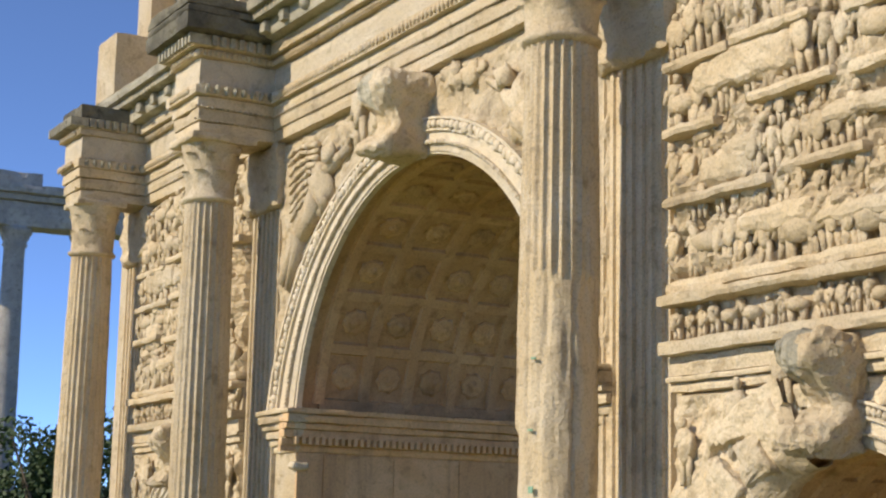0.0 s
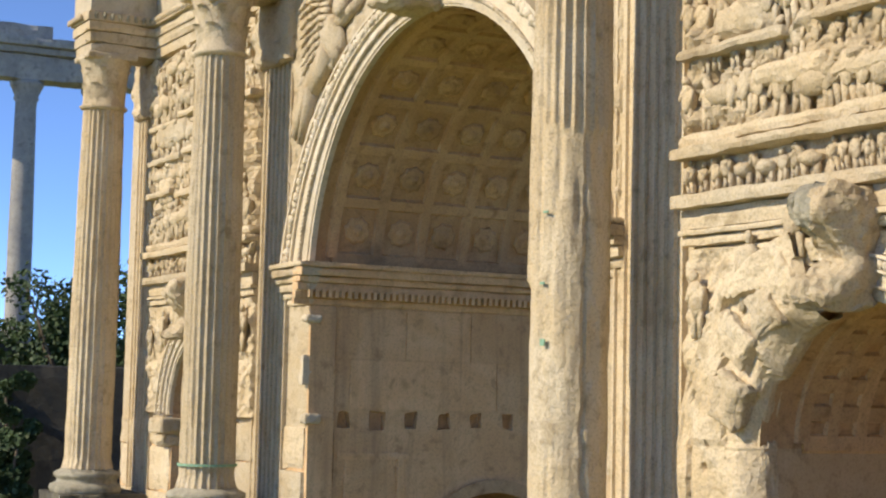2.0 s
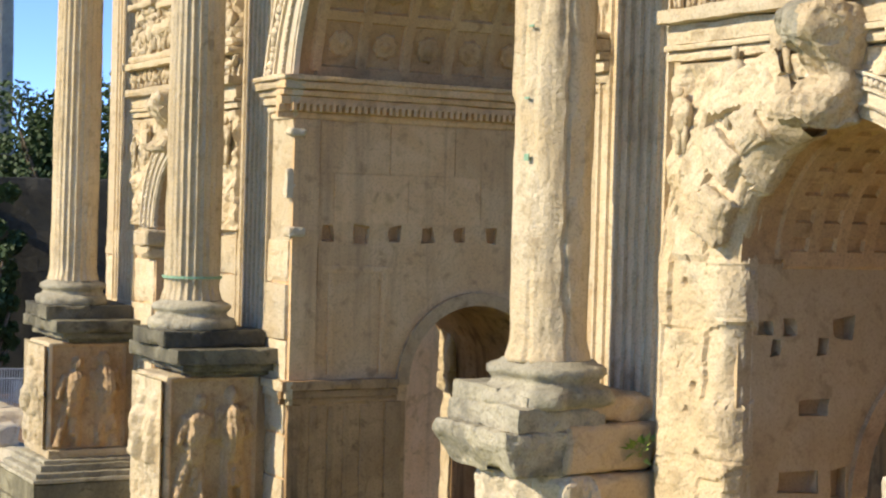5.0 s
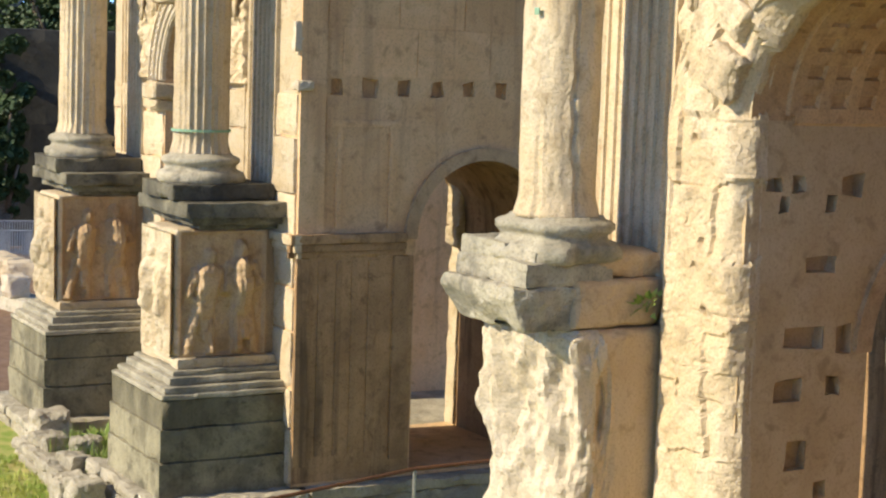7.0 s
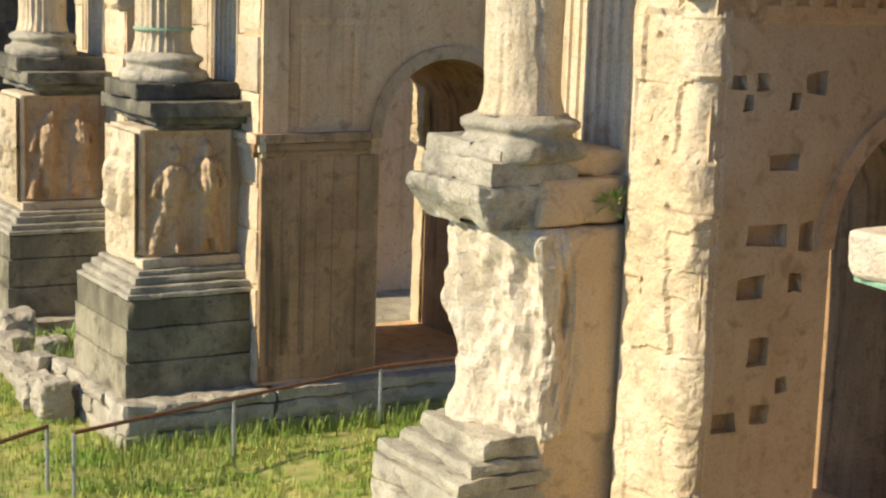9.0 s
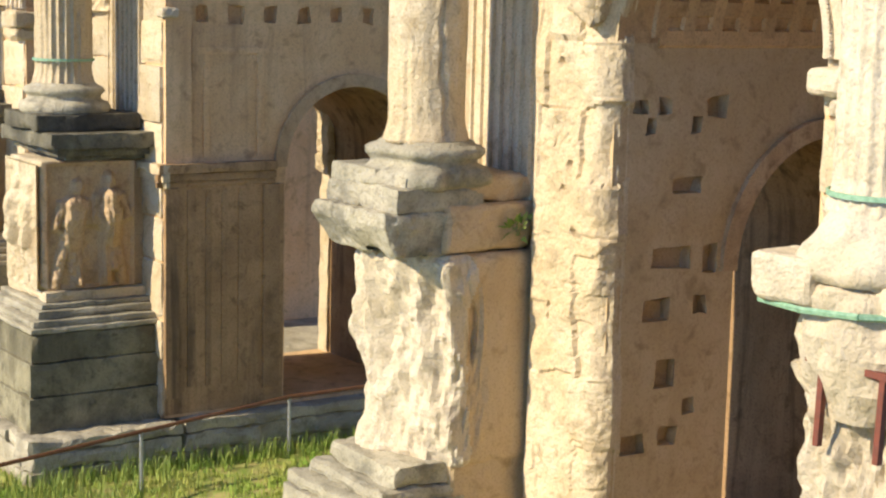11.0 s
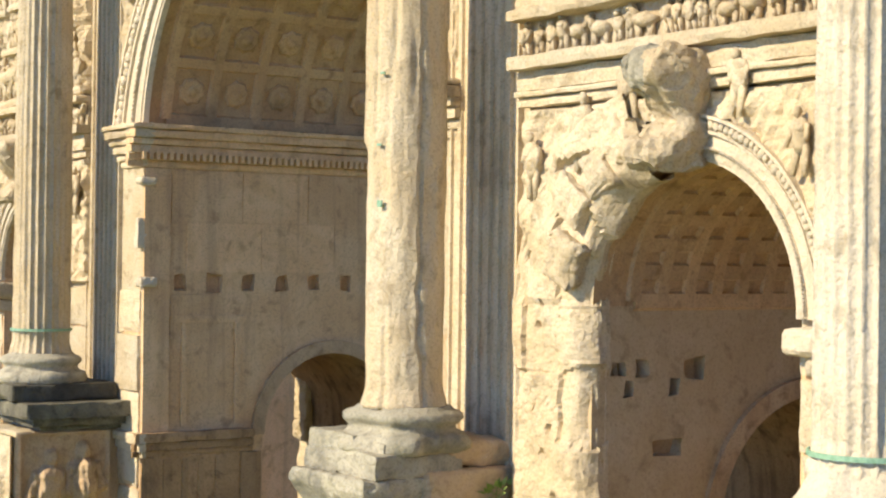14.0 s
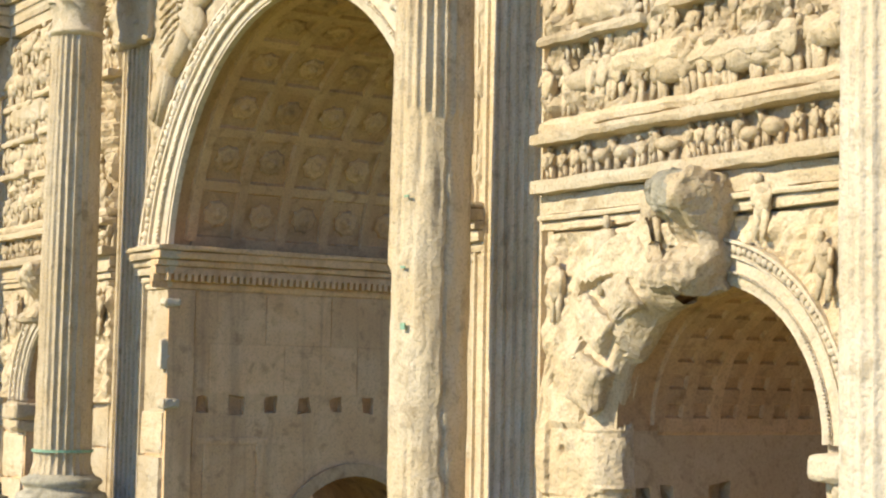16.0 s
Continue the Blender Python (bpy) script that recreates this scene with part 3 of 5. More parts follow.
def archivolt(cx, c0, r0, c1, r1, z_low, n, eggs, part=1.0):
    for k, (s0, s1, y) in enumerate(BANDS):
        fix_normals(mesh_ob("archivolt_band", *ring_band(c0, r0, c1, r1, s0, s1, y, z_low, n, cx, part), PALE, arch))
    for s, size, many in ((0.80, 0.075, eggs), (0.31, 0.028, int(eggs * 1.8))):
        b = Build()
        c, r = c0 + (c1 - c0) * s, r0 + (r1 - r0) * s
        a = math.asin(max(-1, min(1, (z_low - c) / r)))
        size *= (r1 - r0) / 0.81
        for i in range(many):
            t = a + (math.pi - 2 * a) * part * (i + 0.5) / many
            b.blob((cx + r * math.cos(t), 0.862, c + r * math.sin(t)), size * rng.uniform(0.75, 1.1), 6, 4, (1, 0.7, 1), i, 0.6)
        tagged(b.ob("carved_ornament", PALE, arch, smooth=True), kind="stuff")


archivolt(0.0, CROWN_C, CROWN_R - 0.1, 7.42, 4.41, SPRING, 64, 96)
for s in (-1, 1):
    archivolt(s * SIDE_X, SIDE_C, SIDE_R, SIDE_C - 0.05, SIDE_R + 0.45, SIDE_C - 0.02, 36, 44, 0.56 if s > 0 else 1.0)


def moulding_run(name, axis, a0, a1, base, out, layers, material, parent, seed=0):
    """A stepped moulding along axis; base is the wall's face, out the sign away from it."""
    for k, (z0, z1, pr) in enumerate(layers):
        lo, hi = sorted((base - out * 0.03, base + out * pr))
        if axis == "y":
            block(name, lo, hi, a0, a1, z0, z1, material, parent, "", 0.1, 0.018, 0.007, seed + k, 0.08)
        else:
            block(name, a0, a1, lo, hi, z0, z1, material, parent, "", 0.1, 0.018, 0.007, seed + k, 0.08)


IMPOST = ((7.68, 7.78, 0.05), (7.78, 7.88, 0.09), (7.88, 8.0, 0.16), (8.0, 8.1, 0.22), (8.1, 8.22, 0.30), (8.22, 8.3, 0.35))
for s in (-1, 1):
    moulding_run("impost_moulding", "y", 0.72, BACK_Y, s * JAMB, -s, IMPOST, BROWN, arch, 120)
    for k, (z0, z1, pr) in enumerate(IMPOST):
        x0, x1 = sorted((s * (JAMB - pr), s * 4.5))
        block("impost_moulding", x0, x1, WALL_Y - pr * 0.9, 1.05, z0, z1, WARM, arch, "", 0.06, 0.02, 0.012, 130 + k, 0.1)
    b = Build()
    for i in range(60):
        y = 0.9 + i * 0.105
        x0, x1 = sorted((s * (JAMB - 0.20), s * JAMB))
        b.box(x0, x1, y, y + 0.055, 7.79, 7.9)
    tagged(b.ob("dentil_band", BROWN, arch), kind="stuff")
LOWER = ((3.47, 3.56, 0.04), (3.56, 3.68, 0.09), (3.68, 3.83, 0.15))
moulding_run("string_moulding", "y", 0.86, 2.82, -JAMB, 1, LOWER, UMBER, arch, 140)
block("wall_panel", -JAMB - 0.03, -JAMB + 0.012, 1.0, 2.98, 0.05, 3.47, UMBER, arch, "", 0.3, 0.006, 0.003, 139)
moulding_run("string_moulding", "y", 5.55, BACK_Y, -JAMB, 1, LOWER, BROWN, arch, 144)
moulding_run("string_moulding", "x", -4.3, -3.42, WALL_Y, -1, LOWER, WARM, arch, 148)
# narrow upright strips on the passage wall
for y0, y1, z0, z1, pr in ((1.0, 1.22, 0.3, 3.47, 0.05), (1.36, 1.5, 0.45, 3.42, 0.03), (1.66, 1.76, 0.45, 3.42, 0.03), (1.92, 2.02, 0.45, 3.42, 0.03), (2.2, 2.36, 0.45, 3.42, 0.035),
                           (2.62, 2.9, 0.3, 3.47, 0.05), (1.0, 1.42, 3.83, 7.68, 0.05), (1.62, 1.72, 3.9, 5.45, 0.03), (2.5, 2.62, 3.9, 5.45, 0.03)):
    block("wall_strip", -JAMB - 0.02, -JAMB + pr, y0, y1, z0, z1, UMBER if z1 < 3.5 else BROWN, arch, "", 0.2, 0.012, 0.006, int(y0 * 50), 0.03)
block("wall_strip", -JAMB - 0.02, -JAMB + 0.03, 1.5, 2.7, 5.42, 5.52, BROWN, arch, "", 0.2, 0.012, 0.006, 3, 0.03)


def door_ring(x, out, cy, r, spring, z0):
    vs, fs = [], []
    n = 28
    path = [(cy + r, z0)] + arc(cy, spring, r, 0, math.pi, n) + [(cy - r, z0)]
    big = [(cy + r + 0.2, z0)] + arc(cy, spring, r + 0.2, 0, math.pi, n) + [(cy - r - 0.2, z0)]
    for p, q in zip(path, big):
        for (y, z), k in ((p, 1), (q, 1), (q, 0), (p, 0)):
            vs.append((x + out * (0.06 * k - 0.02 * (1 - k)), y, z))
    m = len(path)
    for i in range(m - 1):
        for j in range(4):
            fs.append((i * 4 + j, i * 4 + (j + 1) % 4, i * 4 + 4 + (j + 1) % 4, i * 4 + 4 + j))
    fix_normals(mesh_ob("door_surround", vs, fs, PANEL, arch))


door_ring(-JAMB, 1, 4.2, 1.2, 3.72, 3.72)
door_ring(PX, 1, 3.95, 1.32, 3.7, 3.7)
# piers of the small passage, seen through the door, with a capital
block("inner_jamb", -6.62, -6.3, 5.34, 5.89, 0.0, 3.25, WARM, arch, "", 0.1, 0.02, 0.02, 5, 0.1)
block("inner_jamb", -6.62, -6.2, 5.24, 5.7, 3.6, 4.5, WARM, arch, "", 0.06, 0.05, 0.05, 15, 0.25)
block("inner_jamb", -6.62, -6.2, 5.08, 5.42, 4.5, 4.9, WARM, arch, "", 0.06, 0.06, 0.05, 16, 0.3)
block("inner_jamb_capital", -6.66, -6.22, 5.24, 5.97, 3.25, 3.6, WARM, arch, "", 0.06, 0.05, 0.05, 6, 0.2)
block("passage_floor", -9.28, -6.55, WALL_Y - 0.6, BACK_Y, -0.7, 0.04, RUBBLE, arch, "", 0.3, 0.03, 0.01, 7)
block("passage_floor", 6.55, 9.28, WALL_Y - 0.4, BACK_Y, -0.7, 0.04, RUBBLE, arch, "", 0.3, 0.03, 0.01, 8)


def coffers(cx, c, r, z_low, y0, y1, rows, cols, depth, roses=True):
    a = math.asin((z_low - c) / r)
    for k in range(cols + 1):
        y = y0 + (y1 - y0) * k / cols
        vs, fs = [], []
        n = 40
        for i in range(n + 1):
            t = a + (math.pi - 2 * a) * i / n
            for rr, yy in ((r - depth, y - 0.07), (r - depth, y + 0.07), (r + 0.02, y + 0.11), (r + 0.02, y - 0.11)):
                vs.append((cx + rr * math.cos(t), yy, c + rr * math.sin(t)))
        for i in range(n):
            for j in range(4):
                fs.append((i * 4 + j, i * 4 + (j + 1) % 4, i * 4 + 4 + (j + 1) % 4, i * 4 + 4 + j))
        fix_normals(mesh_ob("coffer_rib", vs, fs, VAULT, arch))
    for i in range(rows + 1):
        t = a + (math.pi - 2 * a) * i / rows
        u = Vector((math.cos(t), 0, math.sin(t)))
        v = Vector((-math.sin(t), 0, math.cos(t)))
        vs = []
        for y in (y0, y1):
            for rr, w in ((r - depth, -0.07), (r - depth, 0.07), (r + 0.02, 0.11), (r + 0.02, -0.11)):
                p = Vector((cx, y, c)) + u * rr + v * w
                vs.append(p)
        fs = [(j, (j + 1) % 4, 4 + (j + 1) % 4, 4 + j) for j in range(4)] + [(3, 2, 1, 0), (4, 5, 6, 7)]
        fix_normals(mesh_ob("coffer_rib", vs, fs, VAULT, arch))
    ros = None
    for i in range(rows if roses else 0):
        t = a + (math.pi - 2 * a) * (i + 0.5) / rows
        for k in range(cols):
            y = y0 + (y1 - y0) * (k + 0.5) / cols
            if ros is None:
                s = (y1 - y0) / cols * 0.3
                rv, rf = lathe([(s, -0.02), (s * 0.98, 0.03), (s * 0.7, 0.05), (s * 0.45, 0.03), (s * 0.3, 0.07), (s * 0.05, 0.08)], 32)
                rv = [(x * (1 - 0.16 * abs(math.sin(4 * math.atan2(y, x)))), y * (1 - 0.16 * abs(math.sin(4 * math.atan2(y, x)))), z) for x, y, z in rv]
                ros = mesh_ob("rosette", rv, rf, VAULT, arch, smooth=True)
                o = ros
            else:
                o = new("rosette", ros.data)
                o.parent = arch
            o.matrix_basis = Matrix.Translation((cx + r * math.cos(t), y, c + r * math.sin(t))) @ Matrix.Rotation(-(t + math.pi / 2), 4, "Y") @ Matrix.Rotation(rng.uniform(0, 1), 4, "Z")


coffers(0, CROWN_C, CROWN_R, SPRING + 0.1, 1.32, 7.2, 12, 8, 0.05)
coffers(SIDE_X, SIDE_C, SIDE_R, SIDE_C + 0.05, 1.5, 7.2, 14, 16, 0.035, False)


# ---- relief carving ----
def relief_sheet(name, x0, x1, z0, z1, y, amp, seed, material, step=0.05, keep=None, parent=None):
    """Carved and weathered wall skin in front of the wall face."""
    nx, nz = int((x1 - x0) / step), int((z1 - z0) / step)
    vs, fs, idx = [], [], {}
    for i in range(nx + 1):
        for j in range(nz + 1):
            x, z = x0 + (x1 - x0) * i / nx, z0 + (z1 - z0) * j / nz
            p = Vector((x, seed * 3.3, z))
            h = 0.6 * abs(noise.noise(p * 1.6)) + 0.5 * noise.noise(p * 4.2) + 0.35 * noise.noise(p * 9.5) + 0.2 * abs(noise.noise(p * 21))
            edge = min(i, nx - i, j, nz - j)
            idx[(i, j)] = len(vs)
            vs.append((x + 0.01 * noise.noise(p * 7), y - amp * h if edge else WALL_Y + 0.01, z))
    for i in range(nx):
        for j in range(nz):
            x, z = x0 + (x1 - x0) * (i + 0.5) / nx, z0 + (z1 - z0) * (j + 0.5) / nz
            if keep is None or keep(x, z):
                fs.append((idx[i, j], idx[i + 1, j], idx[i + 1, j + 1], idx[i, j + 1]))
    return mesh_ob(name, vs, fs, material, parent or arch, smooth=False)


def carved_figure(seed, kind):
    """A small standing, leaning or four-legged shape in high relief, one unit tall, back at y = 0."""
    r = random.Random(seed)
    b = Build()
    lean = r.uniform(-0.08, 0.08)
    if kind == "animal":
        b.blob((0, -0.10, 0.52), 0.26, 9, 6, (1.6, 0.75, 0.8), seed, 0.4)
        for dx in (-0.3, -0.2, 0.22, 0.32):
            b.tube((dx * 0.9, -0.1, 0.45), (dx + r.uniform(-0.05, 0.05), -0.1, 0), 0.07, 0.045, 6)
        b.tube((0.3, -0.1, 0.55), (0.48, -0.12, 0.86), 0.12, 0.08, 7)
        b.blob((0.52, -0.12, 0.88), 0.1, 7, 5, (1.5, 0.9, 0.9), seed, 0.4)
    else:
        b.tube((-0.07, -0.09, 0.45), (-0.09 + lean, -0.1, 0), 0.085, 0.05, 6)
        b.tube((0.07, -0.09, 0.45), (0.11 + lean * 0.5, -0.08, 0), 0.085, 0.05, 6)
        b.blob((0, -0.1, 0.58), 0.2, 9, 6, (0.85, 0.65, 1.25), seed, 0.5)
        b.blob((lean * 0.5, -0.11, 0.70), 0.17, 8, 5, (1.15, 0.7, 0.8), seed + 3, 0.4)
        b.blob((lean, -0.13, 0.92), 0.085, 8, 6, (0.9, 1, 1.1), seed, 0.2)
        b.tube((-0.16, -0.12, 0.74), (-0.22 + r.uniform(-.05, .1), -0.16, 0.42), 0.055, 0.04, 6)
        b.tube((0.16, -0.12, 0.74), (0.2 + r.uniform(-.12, .1), -0.18, 0.45 + r.uniform(0, 0.4)), 0.055, 0.04, 6)
        if kind == "shield":
            b.blob((0.05, -0.2, 0.55), 0.2, 9, 5, (0.8, 0.25, 1.2), seed, 0.15)
    b.v = [tuple(Vector(p) + noise.noise_vector(Vector(p) * 6 + Vector((seed * 4, 0, 0))) * 0.035) for p in b.v]
    return b.ob("relief_figure", WARM, arch, smooth=True)


STOCK = [carved_figure(i, ("stand", "shield", "stand", "animal", "stand", "shield", "animal")[i]) for i in range(7)]
used = [False] * 7


def place_figure(x, y, z, h, kind=None, depth=1.0, mirror=False):
    k = rng.choice((0, 1, 2, 4, 5) if kind is None else ((3, 6) if kind == "animal" else (0, 2, 4)))
    if used[k]:
        o = new("relief_figure", STOCK[k].data)
        o.parent = arch
    else:
        o, used[k] = STOCK[k], True
    wide = h * rng.uniform(0.85, 1.15) * (-1 if mirror else 1)
    o.matrix_basis = Matrix.Translation((x, y, z)) @ Matrix.Rotation(rng.uniform(-0.07, 0.07), 4, "Y") @ Matrix.Diagonal((wide, h * depth, h, 1))


def ledge(x0, x1, z, y, thick, seed, material=None):
    n = max(8, int((x1 - x0) / 0.08))
    block("relief_ledge", x0, x1, y, WALL_Y + 0.02, z - thick, z, material or WARM, arch, "", (x1 - x0) / n, thick * 0.35, thick * 0.16, seed, 0.08)


def relief_wall(x0, x1, seed, bare):
    """Rows of carving over a side arch: string courses, a small frieze, then crowded registers."""
    relief_sheet("relief_ground", x0, x1, 8.9, TOP - 0.03, 0.9, 0.24, seed, WARM, 0.045)
    # string courses under the small frieze
    for k, (z0, z1, pr) in enumerate(((7.9, 8.0, 0.05), (8.0, 8.06, 0.10), (8.06, 8.26, 0.07), (8.26, 8.4, 0.20))):
        block("string_course", x0 - 0.05, x1, 0.9 - pr, 1.02, z0, z1, WARM, arch, "", 0.12, 0.02, 0.01, seed + k, 0.12)
    block("frieze_ground", x0, x1, 0.88, 1.02, 8.38, 8.76, WARM, arch, "", 0.1, 0.02, 0.015, seed + 5)
    x = x0 + 0.12
    while x < x1 - 0.1:
        kind = "animal" if rng.random() < 0.4 else None
        place_figure(x, 0.89, 8.39, rng.uniform(0.3, 0.37), kind, 1.5, rng.random() < 0.5)
        x += rng.uniform(0.12, 0.24) if kind is None else rng.uniform(0.24, 0.32)
    block("shelf", x0 - 0.05, x1, 0.68, 1.02, 8.74, 8.86, WARM, arch, "", 0.1, 0.03, 0.015, seed + 6, 0.15)
    block("shelf", x0, x1, 0.74, 1.02, 8.86, 9.0, WARM, arch, "", 0.1, 0.05, 0.02, seed + 7, 0.2)
    rows = ((8.98, 0.62, 0.0, 1.0), (9.52, 0.42, 0.05, 0.95), (9.86, 0.6, 0.0, 0.6), (10.28, 0.34, 0.1, 0.9), (10.56, 0.62, 0.0, 0.9), (11.18, 0.62, 0.0, 1.0), (11.72, 0.6, 0.05, 0.95))
    for k, (z, h, u0, u1) in enumerate(rows):
        x = x0 + 0.1 + (x1 - x0) * u0
        end = x0 + (x1 - x0) * u1
        while x < end - 0.1:
            if not (bare and z > 9.3 and z < 10.6 and x > x0 + 0.72 * (x1 - x0)):
                kind = "animal" if rng.random() < 0.2 else None
                place_figure(x, 0.88, z + rng.uniform(-0.03, 0.05) + 0.06 * math.sin(x * 1.3 + k), h * rng.uniform(0.8, 1.05), kind, 1.0, rng.random() < 0.5)
            x += rng.uniform(0.16, 0.3)
        if k in (2, 4, 5):
            lx = x0
            while lx < end - 0.6:
                ln_ = rng.uniform(0.8, 1.9)
                ledge(lx, min(end, lx + ln_), z + 0.02 + 0.06 * math.sin((lx + ln_ / 2) * 1.3 + k), 0.70, 0.12, seed + k * 7 + int(lx * 5))
                lx += ln_ + rng.uniform(-0.1, 0.5)
    # broad bulging masses: roofs of shields and rocks
    for bx, bz, sx, sz in ((0.25, 10.95, 0.75, 0.2), (0.2, 9.98, 0.35, 0.15), (0.6, 10.2, 0.6, 0.1), (0.35, 9.4, 0.5, 0.12), (0.7, 11.65, 0.5, 0.16), (0.6, 9.3, 0.7, 0.1)):
        cx = x0 + bx * (x1 - x0)
        block("relief_mass", cx - sx, cx + sx, 0.72, 1.0, bz - sz, bz + sz, WARM, arch, "", 0.07, 0.09, 0.035, seed + int(bx * 90), 0.15)


relief_wall(5.64, 10.4, 31, True)
relief_wall(-10.4, -5.4, 37, False)


def spandrel_keep(cx):
    return lambda x, z: math.hypot(x - cx, z - SIDE_C) > SIDE_R + 0.4


for cx, x0, x1, sd in ((SIDE_X, 5.64, 10.4, 41), (-SIDE_X, -10.4, -5.4, 43)):
    relief_sheet("spandrel_relief", x0, x1, 5.95, 7.9, 0.9, 0.13, sd, WARM, 0.04, spandrel_keep(cx))
    for k in range(7):
        fx = x0 + 0.3 + (x1 - x0 - 0.6) * k / 6
        if abs(fx - cx) > 0.45:
            low = SIDE_C + math.sqrt(max(0.0, (SIDE_R + 0.5) ** 2 - (fx - cx) ** 2))
            place_figure(fx, 0.86, max(low, 7.0 + 0.1 * (k % 2)), rng.uniform(0.55, 0.8), None, 0.8, k % 2 == 0)

# central spandrels: carved skin
relief_sheet("spandrel_relief", -4.45, 4.45, 8.35, TOP - 0.02, 0.97, 0.09, 47, WARM, 0.06,
             lambda x, z: math.hypot(x, z - 7.42) > 4.40 and abs(x) < 4.44)


def winged_relief(side):
    """A draped winged shape in worn relief above the back of the central arch; each feather is a part."""
    s = side

    def worn(bld, amp):
        bld.v = [tuple(Vector(q) + noise.noise_vector(Vector(q) * 5) * amp + noise.noise_vector(Vector(q) * 13) * amp * 0.5) for q in bld.v]
        return bld

    b = Build()
    b.blob((s * 2.72, 0.88, 11.45), 0.27, 14, 10, (1.0, 0.55, 1.4), 3, 0.6)
    b.blob((s * 2.42, 0.84, 11.88), 0.14, 10, 7, (0.95, 0.9, 1.15), 5, 0.3)
    for p, q, r0, r1 in (((2.78, 11.3), (3.4, 10.85), 0.2, 0.12), ((2.9, 11.4), (3.65, 10.9), 0.17, 0.09), ((3.4, 10.85), (3.95, 10.1), 0.12, 0.06), ((3.65, 10.9), (4.15, 10.2), 0.1, 0.05),
                         ((2.55, 11.65), (1.95, 11.95), 0.09, 0.06), ((2.75, 11.7), (3.05, 11.25), 0.08, 0.05)):
        b.tube((s * p[0], 0.89, p[1]), (s * q[0], 0.91, q[1]), r0, r1, 9)
    worn(b, 0.07).ob("winged_relief", WARM, arch, smooth=True)
    for k in range(8):
        z0 = 11.45 + 0.1 * k
        b = Build()
        last = Vector((s * 2.95, 0.9, z0))
        for i in range(1, 5):
            nxt = Vector((s * (2.95 + 0.24 * i + 0.02 * k), 0.92, z0 + 0.1 * math.sin(i * 0.75) - 0.03 * i * (7 - k) * 0.4))
            b.tube(last, nxt, 0.05, 0.045 - 0.006 * i, 6)
            last = nxt
        worn(b, 0.03).ob("feather", WARM, arch, smooth=True)
    r = random.Random(int(10 + s))
    for k in range(10):
        b = Build()
        b.blob((s * r.uniform(0.9, 2.2), 0.93, r.uniform(12.0, 12.3)), r.uniform(0.07, 0.15), 9, 7, (1.3, 0.6, 1), k, 0.8)
        b.ob("carved_leaf", WARM, arch, smooth=True)


winged_relief(-1)
winged_relief(1)


def console(cx, cz, w, d, h, seed, material, cap, wear):
    """A scroll console used as keystone: knob on top, hollow neck, lip below; back in the wall."""
    vs, fs = rough_block(w, d, h, 0.028, 0.12 * w / 0.6, 0.0, 57, 0.0)
    out = []
    for v in vs:
        t = v.z / (h / 2)
        front = max(0.0, 0.5 - v.y / d)
        knob = math.exp(-((t - 0.62) / 0.36) ** 2)
        lip = math.exp(-((t + 0.8) / 0.22) ** 2)
        neck = math.exp(-((t + 0.2) / 0.35) ** 2)
        p = Vector((v.x * (0.84 + 0.26 * knob + 0.12 * lip - 0.06 * neck) - 0.05 * lip, v.y - front * (0.06 * knob + 0.08 * lip - 0.24 * neck), v.z))
        q = p + Vector((cx, 0, seed))
        p += (noise.noise_vector(q * 2.6) * 0.07 + noise.noise_vector(q * 6.5) * 0.055 + noise.noise_vector(q * 15) * 0.025) * wear
        p.y -= front * 0.06 * wear * abs(noise.noise(Vector((p.x * 9, 1, p.z * 2))))
        out.append(p)
    ob = mesh_ob("keystone", out, fs, material, arch, smooth=False, at=Matrix.Translation((cx, 1.01 - d / 2, cz)))
    ob.data.materials.append(cap)
    for f in ob.data.polygons:
        if f.center.z > 0.12 + 0.15 * noise.noise(f.center * 4) and f.center.x < 0.05 + 0.1 * noise.noise(f.center * 6):
            f.material_index = 1
    return ob


console(0.12, 11.86, 0.72, 0.8, 1.14, 51, WARM, GREY, 0.6)
place_figure(-0.3, 0.34, 11.44, 0.98, "stand", 0.8)
console(SIDE_X + 0.08, 7.74, 0.6, 0.62, 1.06, 0, WARM, GREY, 1.0)
console(-SIDE_X + 0.08, 7.74, 0.6, 0.62, 1.06, 0, WARM, WARM, 1.0)

